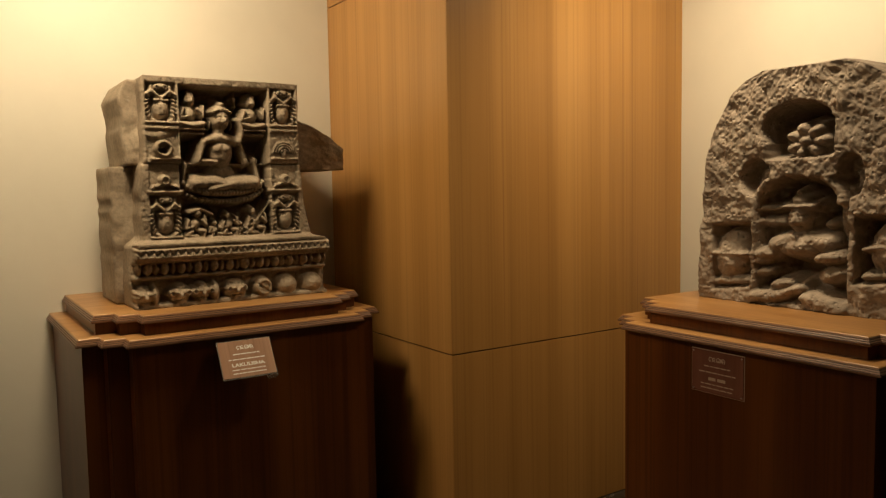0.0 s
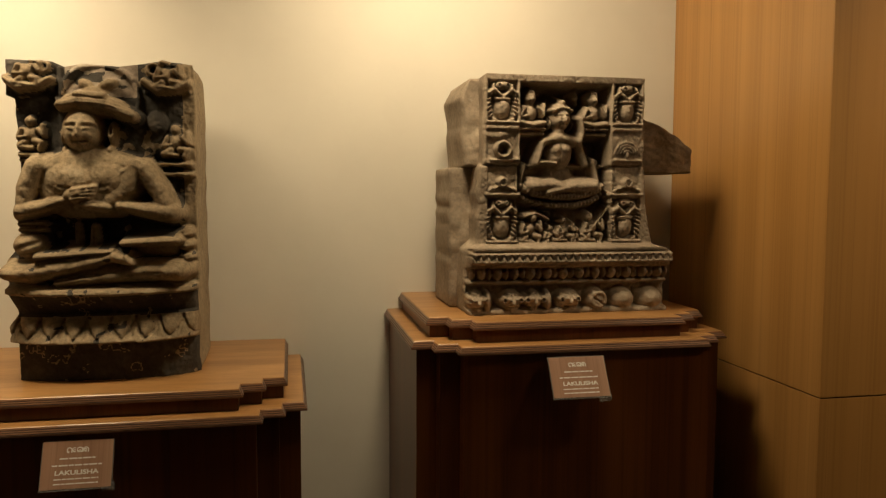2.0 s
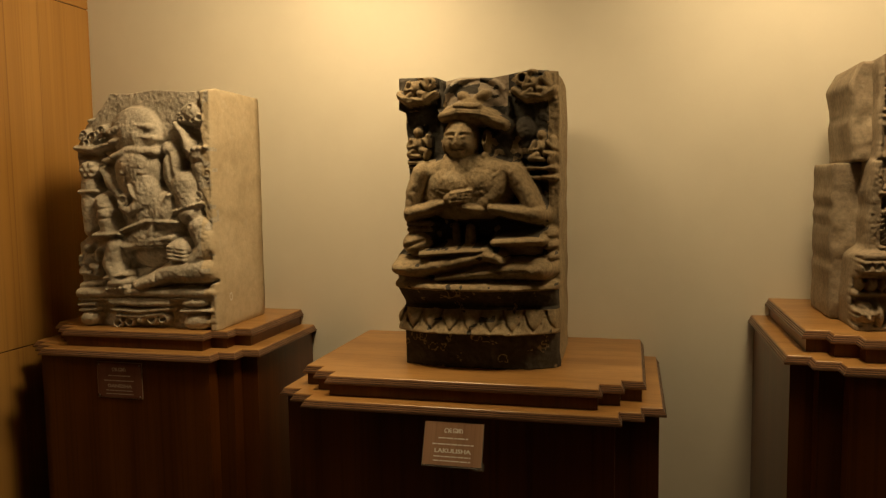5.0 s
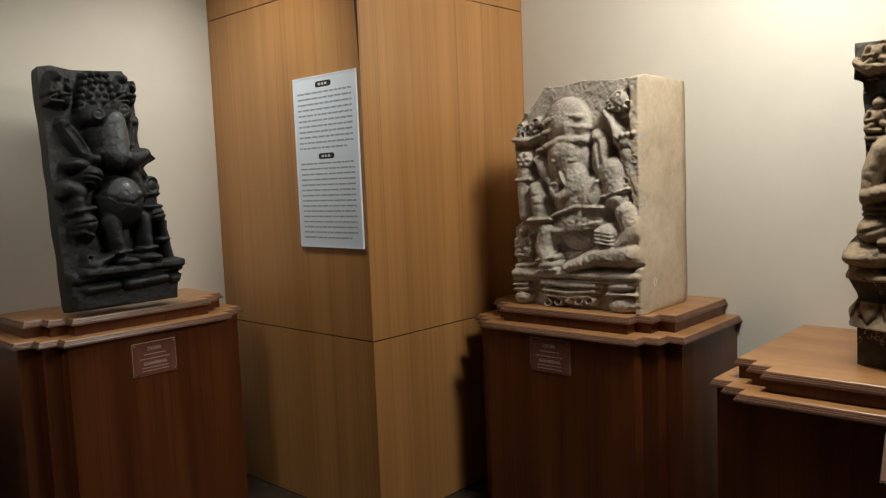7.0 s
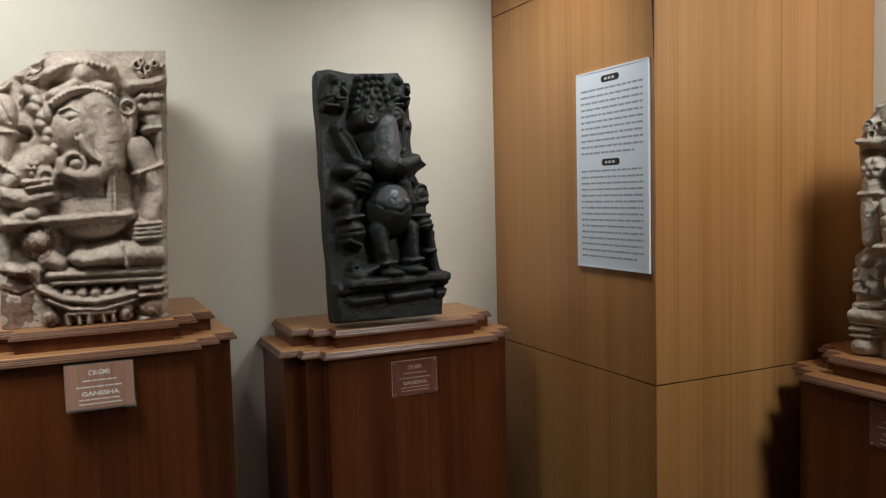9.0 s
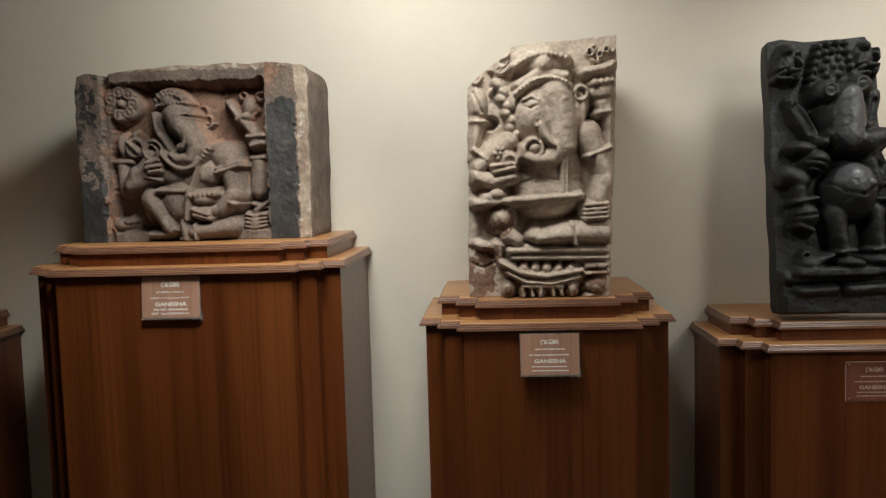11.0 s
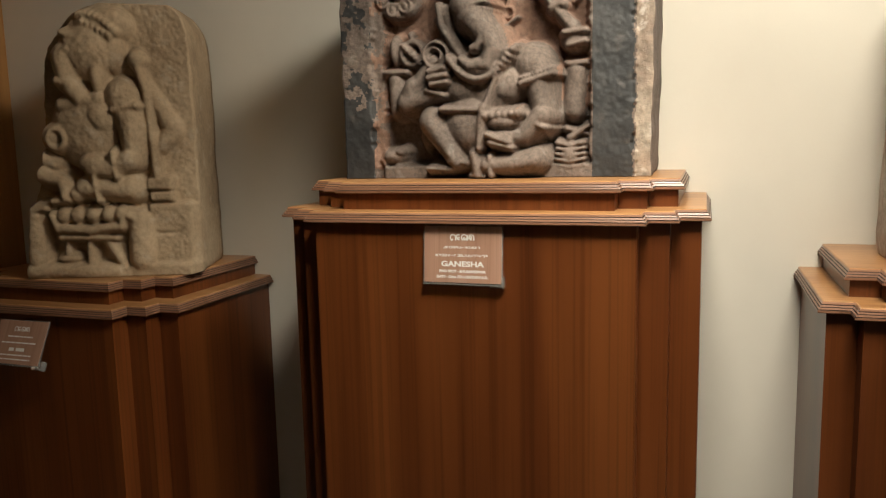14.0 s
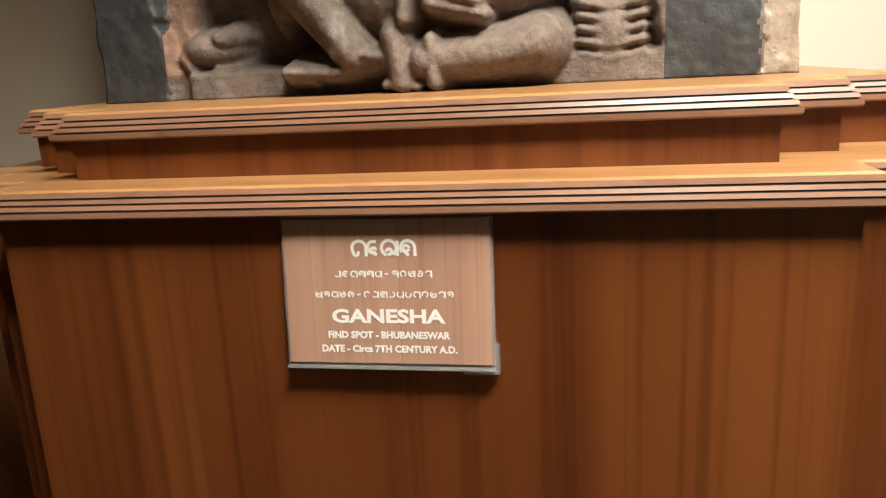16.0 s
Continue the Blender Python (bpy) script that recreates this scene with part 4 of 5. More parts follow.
def tall_elephant_figure():
    c = Carving(1101, 1395, 45, 518, 0.575, 0.97, 0.23, [(45, 1198), (60, 1180), (100, 1125), (116, 1108), (518, 1101)], [(45, 1395), (200, 1390), (380, 1382), (518, 1376)],
                [(1101, 60), (1180, 58), (1240, 52), (1300, 50), (1395, 44)], step=0.0036, seed=51)
    # crown and head
    c.scroll(1110, 1196, 66, 150, 16, 0.22, 0.08, 9).ell(1246, 86, 56, 32, 0.25, 0.15).limb([(1196, 98), (1224, 82), (1262, 76), (1296, 88)], [9, 11, 11, 9], 0.32, 0.09).beads(1198, 99, 1294, 88, 12, 6, 0.38, 0.05, -14).ell(1252, 96, 16, 17, 0.36, 0.09)
    c.limb([(1202, 132), (1244, 110), (1294, 118)], [9, 9, 9], 0.34, 0.07).limb([(1200, 148), (1226, 128), (1262, 122), (1298, 136)], [6, 7, 7, 6], 0.38, 0.06).beads(1206, 142, 1294, 131, 14, 3.2, 0.43, 0.03, -14)
    c.ell(1246, 182, 54, 66, 0.25, 0.19).raise_on(1222, 184, 30, 34, 0.03).limb([(1272, 150), (1288, 196), (1288, 236), (1266, 264), (1234, 268), (1210, 258), (1210, 244)], [36, 32, 27, 20, 15, 12, 9], 0.30, 0.16)
    c.ell(1232, 246, 13, 11, 0.36, 0.09).ring(1230, 247, 17, 4, 0.40, 0.05).limb([(1242, 206), (1252, 224), (1268, 242)], [9, 8, 4], 0.42, 0.07).groove([(1238, 200), (1242, 232)], 3, 0.035)
    for i in range(7):
        c.groove([(1258 + 2 * i, 160 + 14 * i), (1306 - i, 156 + 14 * i)], 1.4, 0.0025)
    c.ell(1226, 168, 13, 9, 0.41, 0.02).raise_on(1226, 168, 7, 5, 0.02).groove([(1212, 170), (1226, 176), (1240, 170)], 1.8, 0.014).limb([(1212, 160), (1228, 154), (1242, 162)], [2.4, 2.6, 2.4], 0.42, 0.03).raise_on(1290, 160, 7, 6, 0.015)
    for i in range(9):
        c.ell(1168 + 3.6 * i + 6 * (i % 2), 128 + 13 * i, 17 - i, 11, 0.25, 0.10 + 0.01 * (i % 2), 40)
    c.ell(1194, 160, 10, 18, 0.28, 0.12).ell(1320, 182, 17, 48, 0.25, 0.14).groove([(1318, 156), (1324, 206)], 6, 0.03).ring(1322, 150, 12, 4, 0.30, 0.09)
    c.hollow(1152, 196, 16, 14, 0.13).hollow(1346, 196, 18, 26, 0.12)
    # upper attributes
    c.limb([(1330, 112), (1362, 108), (1392, 98)], [7, 9, 8], 0.28, 0.11).scroll(1332, 1392, 64, 96, 8, 0.23, 0.08, 8).ell(1366, 146, 26, 20, 0.24, 0.14).beads(1348, 132, 1384, 130, 4, 7, 0.35, 0.05).limb([(1370, 166), (1384, 212), (1388, 262)], [20, 18, 13], 0.23, 0.12).limb([(1350, 186), (1392, 180)], [4, 4], 0.33, 0.04)
    c.ell(1126, 160, 20, 32, 0.23, 0.11).groove([(1118, 140), (1134, 176)], 4, 0.03).limb([(1122, 196), (1112, 258)], [18, 12], 0.22, 0.11).limb([(1104, 192), (1138, 194)], [4, 4], 0.30, 0.05)
    # trunk and arms
    c.ell(1258, 286, 66, 56, 0.23, 0.15).raise_on(1236, 274, 28, 24, 0.02).raise_on(1306, 262, 22, 26, 0.03).ell(1258, 326, 70, 46, 0.23, 0.16).limb([(1286, 256), (1284, 338)], [6, 5], 0.385, 0.025).limb([(1294, 256), (1292, 338)], [2.5, 2.5], 0.39, 0.02)
    c.groove([(1206, 306), (1240, 298), (1280, 304)], 2.5, 0.012).groove([(1300, 296), (1320, 290)], 2.5, 0.012)
    c.limb([(1186, 232), (1152, 252), (1126, 276)], [20, 24, 19], 0.25, 0.16).beads(1118, 246, 1142, 264, 5, 4.5, 0.38, 0.04).limb([(1118, 294), (1156, 304), (1192, 296)], [16, 18, 12], 0.29, 0.15).ell(1180, 266, 23, 24, 0.31, 0.12)
    c.ring(1186, 268, 11, 5, 0.40, 0.05).rosette(1168, 254, 15, 0.38, 0.06, 6).limb([(1156, 286), (1194, 280)], [4, 4], 0.42, 0.04).limb([(1152, 276), (1190, 272)], [3.5, 3.5], 0.42, 0.04)
    c.limb([(1336, 222), (1352, 256), (1366, 290)], [26, 24, 22], 0.25, 0.17).beads(1334, 262, 1374, 248, 8, 3.6, 0.40, 0.04).limb([(1368, 306), (1354, 338)], [25, 19], 0.27, 0.16).ell(1346, 362, 25, 17, 0.30, 0.14)
    for i in range(4):
        c.limb([(1326, 350 + 8 * i), (1366, 348 + 8 * i)], [3.6, 3.4], 0.415, 0.03)
    c.slab(1194, 1318, 346, 412, 0.12, True).ell(1256, 346, 58, 26, 0.22, 0.12).ell(1150, 332, 26, 13, 0.32, 0.11).ell(1160, 326, 14, 10, 0.40, 0.05)
    c.limb([(1108, 342), (1160, 340), (1240, 336), (1318, 332)], [8, 7, 6, 6], 0.38, 0.05)
    # legs, rough broken corner and ledge
    c.ell(1166, 370, 27, 33, 0.25, 0.16).limb([(1110, 360), (1112, 420)], [16, 14], 0.22, 0.06).limb([(1180, 402), (1196, 412)], [18, 14], 0.28, 0.12)
    c.limb([(1372, 404), (1306, 400), (1238, 408)], [22, 23, 13], 0.27, 0.19).ell(1232, 404, 18, 12, 0.32, 0.12).limb([(1300, 386), (1306, 418)], [3, 3], 0.44, 0.03)
    c.slab(1098, 1166, 412, 520, 0.27).ell(1130, 420, 34, 12, 0.24, 0.10, 12).groove([(1102, 452), (1132, 462), (1160, 450)], 3, 0.02).limb([(1160, 420), (1180, 470), (1196, 500)], [16, 14, 10], 0.27, 0.08)
    c.slab(1166, 1380, 424, 520, 0.27, True).limb([(1182, 430), (1376, 432)], [6, 6], 0.36, 0.05).limb([(1186, 443), (1374, 446)], [4.5, 4.5], 0.35, 0.05)
    c.limb([(1166, 452), (1200, 470), (1250, 478), (1318, 468)], [5, 6, 6, 5], 0.34, 0.07).beads(1186, 462, 1296, 466, 6, 10, 0.32, 0.07).limb([(1176, 470), (1212, 488), (1262, 492), (1314, 480)], [4, 5, 5, 4], 0.33, 0.07).limb([(1206, 496), (1282, 498)], [4, 4], 0.32, 0.07)
    for x in (1204, 1222, 1262, 1278):
        c.limb([(x, 500), (x + 3, 514)], [4.5, 5], 0.29, 0.09)
    c.limb([(1240, 500), (1240, 514)], [6, 6], 0.29, 0.10).ell(1300, 502, 14, 19, 0.28, 0.11).ell(1178, 502, 13, 18, 0.28, 0.10)
    c.slab(1324, 1380, 456, 464, 0.38).limb([(1326, 474), (1376, 474)], [4, 4], 0.34, 0.06).ell(1350, 496, 28, 17, 0.29, 0.12).slab(1322, 1382, 512, 520, 0.36)

    def kinds(x, y, h, X, Z):
        n = lattice(X, Z, 0.035, 14) + 0.5 * lattice(X, Z, 0.012, 15)
        red = ((x < 1162) & (y > 418)) | (((x - 1166) / 26) ** 2 + ((y - 372) / 30) ** 2 < 1) | ((y > 448) & (n > 0.5))
        return np.where(red & (n > -0.3), 1, np.where((n > 0.55) & (y < 180), 2, 0))
    return [c.data(rough=0.003, fine=0.0015, kinds=kinds, flat=0.50, steep=4.5)]


statue("tall_seated_elephant_headed_figure", "p5", -0.005, 0.20, tall_elephant_figure(), [GREYPINK, RUST, PALE], "tall greyish pink seated elephant-headed stone figure with reddish patches")


def square_elephant_relief():
    c = Carving(163, 885, 15, 548, 0.94, 0.685, 0.34, [(15, 172), (60, 163), (548, 166)], [(15, 872), (60, 878), (548, 872)],
                [(163, 40), (200, 26), (250, 34), (330, 22), (420, 18), (480, 12), (560, 16), (640, 10), (700, 16), (760, 12), (885, 24)], step=0.0035, seed=61)
    rag = lattice(c.x, c.y, 26, 5) * 7 + lattice(c.x, c.y, 9, 6) * 4
    inside = (c.x + rag > 262) & (c.x + rag * 0.6 < 746) & (c.y + rag > 62) & (c.y < 522)
    c.h = np.where(inside, 0.19, c.h)
    c.h = np.where((c.x > 840 + rag), np.minimum(c.h, 0.315), c.h)
    c.h = np.where((c.x > 238 + rag) & (c.x < 268), np.minimum(c.h, 0.29), c.h)
    c.h = np.where(inside & (c.y < 90 + rag), 0.15, c.h)
    c.slab(262, 746, 520, 550, 0.335)
    c.ell(492, 175, 134, 125, 0.18, 0.06).ell(492, 175, 120, 112, 0.205, 0.03)
    c.rosette(298, 120, 58, 0.22, 0.10, 7).ring(298, 120, 50, 9, 0.24, 0.05)
    for i in range(7):
        a = 2 * math.pi * i / 7
        c.ring(298 + 36 * math.cos(a), 120 + 36 * math.sin(a), 14, 5, 0.27, 0.04)
    # raised hands
    c.ell(292, 248, 18, 42, 0.21, 0.12).ring(336, 258, 26, 11, 0.23, 0.09).beads(316, 240, 356, 280, 5, 10, 0.29, 0.05).ell(322, 268, 26, 26, 0.22, 0.08).limb([(270, 300), (320, 300)], [9, 9], 0.28, 0.05)
    c.limb([(292, 318), (294, 390)], [27, 24], 0.20, 0.13).ell(330, 215, 12, 14, 0.22, 0.08)
    c.limb([(630, 128), (668, 180), (706, 222)], [11, 13, 18], 0.23, 0.12).limb([(662, 182), (682, 172)], [13, 13], 0.27, 0.09).ell(688, 140, 22, 34, 0.21, 0.10, 10).scroll(650, 740, 95, 200, 9, 0.19, 0.06, 12)
    c.ell(714, 248, 38, 32, 0.22, 0.12).limb([(690, 235), (735, 232)], [9, 9], 0.30, 0.06).limb([(700, 262), (735, 255)], [9, 8], 0.30, 0.06).slab(688, 742, 292, 304, 0.31).limb([(712, 315), (705, 400)], [32, 28], 0.20, 0.11)
    # head
    c.ell(456, 118, 44, 34, 0.24, 0.15).beads(418, 118, 495, 112, 7, 10, 0.33, 0.06, -14).beads(424, 102, 488, 98, 6, 9, 0.33, 0.05, -10).beads(420, 136, 510, 128, 9, 7, 0.35, 0.04, -4)
    c.ell(486, 182, 50, 60, 0.25, 0.21).ell(476, 165, 36, 32, 0.37, 0.10).limb([(502, 200), (530, 235), (545, 265), (530, 296), (492, 300), (474, 285)], [36, 33, 29, 25, 20, 15], 0.35, 0.14)
    c.ell(516, 178, 13, 6, 0.43, 0.025).limb([(498, 166), (530, 164)], [4, 4], 0.43, 0.02).ell(478, 182, 8, 5, 0.44, 0.02)
    c.limb([(412, 160), (420, 205), (445, 245), (470, 282)], [12, 16, 18, 14], 0.28, 0.13).ell(432, 190, 16, 40, 0.28, 0.12, -15).beads(408, 190, 440, 255, 7, 11, 0.33, 0.05)
    c.limb([(525, 235), (510, 262)], [10, 7], 0.46, 0.03).limb([(500, 262), (520, 250)], [9, 7], 0.46, 0.025)
    c.beads(446, 285, 588, 270, 19, 9, 0.44, 0.05, 52).beads(440, 276, 594, 262, 21, 6, 0.43, 0.04, 44).limb([(582, 190), (560, 205)], [6, 5], 0.24, 0.04).ring(545, 150, 14, 4, 0.23, 0.03).ring(560, 178, 12, 4, 0.23, 0.03)
    # body and arms
    c.ell(520, 345, 96, 78, 0.23, 0.20).ell(470, 345, 50, 42, 0.33, 0.11).ell(565, 340, 48, 44, 0.33, 0.11).ell(484, 425, 84, 82, 0.26, 0.21)
    c.limb([(575, 270), (548, 330), (525, 390)], [7, 7, 7], 0.44, 0.03).limb([(425, 392), (515, 396)], [6, 6], 0.46, 0.025).limb([(522, 392), (512, 480)], [10, 8], 0.46, 0.03)
    c.ell(622, 300, 54, 54, 0.25, 0.18).limb([(635, 310), (648, 400)], [44, 34], 0.25, 0.18).limb([(602, 342), (672, 322)], [8, 8], 0.40, 0.045).beads(604, 330, 672, 312, 9, 6, 0.40, 0.04)
    c.limb([(648, 412), (610, 455), (560, 466)], [32, 28, 22], 0.30, 0.17).limb([(630, 428), (655, 438)], [9, 9], 0.42, 0.05).ell(562, 422, 44, 24, 0.38, 0.11).beads(528, 410, 600, 406, 6, 11, 0.45, 0.05).ell(560, 462, 38, 24, 0.39, 0.11)
    c.limb([(535, 452), (580, 468)], [8, 7], 0.47, 0.045).limb([(538, 468), (585, 480)], [8, 7], 0.46, 0.045)
    c.limb([(345, 335), (332, 372), (420, 352)], [26, 36, 28], 0.25, 0.18).limb([(395, 280), (350, 335)], [22, 26], 0.24, 0.15).ring(404, 268, 28, 8, 0.30, 0.10).ring(400, 268, 16, 6, 0.30, 0.09).ell(416, 322, 32, 34, 0.30, 0.15)
    c.limb([(398, 308), (432, 300)], [9, 8], 0.43, 0.05).limb([(398, 322), (438, 316)], [9, 8], 0.43, 0.05).limb([(402, 336), (438, 332)], [8, 7], 0.43, 0.045).limb([(388, 348), (428, 360)], [8, 8], 0.41, 0.04)
    # legs
    c.ell(372, 440, 24, 55, 0.22, 0.12).limb([(398, 418), (425, 460), (458, 512)], [42, 36, 26], 0.28, 0.20).limb([(388, 524), (440, 526), (482, 516)], [11, 15, 16], 0.30, 0.15).limb([(440, 508), (482, 512)], [7, 7], 0.42, 0.05).beads(390, 530, 415, 532, 4, 7, 0.38, 0.05)
    c.limb([(632, 508), (590, 515), (528, 518)], [34, 33, 26], 0.29, 0.20).limb([(500, 495), (506, 538)], [20, 18], 0.34, 0.14).limb([(536, 500), (538, 540)], [7, 7], 0.46, 0.03).beads(490, 540, 520, 543, 5, 6, 0.42, 0.05)
    c.ell(702, 503, 34, 44, 0.21, 0.14)
    for i in range(6):
        c.limb([(672, 472 + 12 * i), (702, 478 + 12 * i), (732, 472 + 12 * i)], [4.5, 4.5, 4.5], 0.315 - 0.004 * abs(i - 3), 0.035)
    c.limb([(700, 462), (738, 436)], [12, 6], 0.23, 0.08).limb([(690, 440), (735, 452)], [9, 6], 0.22, 0.07)
    c.ell(280, 496, 34, 22, 0.22, 0.12).limb([(255, 505), (262, 515)], [12, 10], 0.24, 0.08).ell(300, 486, 14, 12, 0.26, 0.08).limb([(290, 518), (312, 524)], [7, 5], 0.26, 0.06)

    def kinds(x, y, h, X, Z):
        n = lattice(X, Z, 0.06, 24) + 0.6 * lattice(X, Z, 0.02, 25) + 0.4 * lattice(X, Z, 0.008, 26)
        frame_left, frame_right = x < 238 + 6 * n, (x > 750) & (x < 836 + 5 * n)
        k = np.where((h < 0.265) & (y < 400 + 50 * n) & (x > 255) & (x < 748), 2, 0)
        k = np.where((x > 840 + 3 * n) | (y < 26 + 5 * n), 3, k)
        k = np.where(frame_left & (y > 330 + 50 * n) | frame_left & (n < -0.15) | frame_right & (y > 120 + 20 * n), 1, k)
        k = np.where((x > 238) & (x < 262) & (n > 0.25) | frame_right & (y < 100) & (n > -0.2), 2, k)
        return k
    return [c.data(rough=0.002, fine=0.0008, kinds=kinds, side=0, flat=0.55, steep=4)]


statue("square_elephant_headed_relief", "p6", -0.004, 0.10, square_elephant_relief(), [FIGURE, BLACKPAINT, RUST, PLASTER], "square relief of a seated elephant-headed figure with black painted frame", "relief")


def tan_elephant_figure():
    c = Carving(155, 640, 50, 700, 0.61, 0.945, 0.20, [(50, 330), (90, 275), (140, 245), (400, 225), (520, 180), (600, 168), (700, 156)], [(50, 588), (75, 618), (120, 632), (700, 642)],
                [(155, 110), (280, 90), (400, 50), (520, 55), (640, 60)], step=0.005, seed=71)
    c.ell(405, 105, 92, 50, 0.20, 0.15).beads(360, 80, 455, 122, 9, 11, 0.32, 0.05, -12).beads(372, 100, 440, 132, 6, 10, 0.32, 0.05).ell(370, 165, 82, 72, 0.20, 0.22).limb([(320, 125), (390, 145)], [9, 10], 0.36, 0.04)
    c.limb([(315, 180), (320, 235), (350, 272)], [38, 32, 26], 0.26, 0.16).ell(330, 165, 14, 8, 0.40, 0.02).limb([(300, 235), (330, 245)], [10, 8], 0.38, 0.04)
    c.ell(398, 215, 24, 68, 0.22, 0.17).ell(430, 160, 40, 60, 0.20, 0.14)
    c.ell(350, 345, 98, 98, 0.19, 0.21).ell(400, 318, 46, 42, 0.29, 0.12).limb([(300, 290), (400, 280)], [20, 24], 0.28, 0.10)
    c.limb([(455, 275), (478, 340), (480, 400)], [50, 42, 36], 0.21, 0.20).beads(440, 305, 500, 295, 7, 8, 0.38, 0.04).limb([(475, 420), (430, 442), (370, 440)], [34, 28, 24], 0.28, 0.17).beads(435, 405, 442, 460, 6, 9, 0.42, 0.04).ell(375, 425, 36, 20, 0.37, 0.10)
    c.ell(268, 365, 40, 38, 0.22, 0.18).ring(285, 368, 22, 9, 0.36, 0.05).limb([(238, 410), (270, 430)], [22, 20], 0.26, 0.13).limb([(235, 450), (290, 470), (295, 505)], [26, 24, 18], 0.26, 0.17).beads(262, 515, 305, 512, 5, 9, 0.36, 0.05)
    c.limb([(345, 485), (470, 490)], [30, 36], 0.25, 0.17).beads(380, 460, 388, 515, 6, 8, 0.40, 0.04).ell(325, 500, 24, 24, 0.28, 0.13)
    c.limb([(495, 180), (520, 260), (535, 460)], [17, 14, 14], 0.22, 0.09).ell(500, 185, 26, 26, 0.23, 0.10).limb([(520, 250), (585, 350), (548, 390)], [20, 30, 22], 0.19, 0.08).slab(510, 575, 465, 495, 0.31).slab(515, 575, 500, 522, 0.30)
    c.slab(510, 645, 530, 690, 0.30).slab(525, 592, 596, 602, 0.285, True).slab(572, 645, 530, 690, 0.285)
    c.slab(235, 470, 530, 690, 0.24, True).limb([(255, 548), (270, 580), (350, 586), (440, 580), (452, 548)], [10, 12, 12, 12, 10], 0.34, 0.07)
    for x in (285, 322, 362, 405, 440):
        c.ell(x, 550, 24, 22, 0.30, 0.11)
    c.limb([(270, 602), (420, 606)], [9, 9], 0.32, 0.06).limb([(345, 615), (345, 665)], [10, 16], 0.28, 0.08).limb([(285, 612), (282, 640)], [8, 12], 0.28, 0.07).limb([(400, 620), (440, 680)], [18, 14], 0.28, 0.08).ell(285, 655, 36, 14, 0.28, 0.08)
    c.limb([(200, 545), (200, 650)], [28, 34], 0.27, 0.13).limb([(195, 535), (240, 530)], [12, 9], 0.32, 0.08).limb([(485, 575), (485, 660)], [36, 40], 0.27, 0.14).limb([(460, 552), (480, 565)], [14, 14], 0.34, 0.07)
    c.slab(150, 645, 676, 702, 0.37).limb([(165, 680), (420, 690)], [16, 16], 0.36, 0.04)
    return [c.data(rough=0.003, flat=0.45)]


statue("tan_seated_elephant_headed_figure", "p7", 0.03, 0.19, tan_elephant_figure(), [TAN], "tan seated elephant-headed stone figure above a bowl of sweets", turn=22)


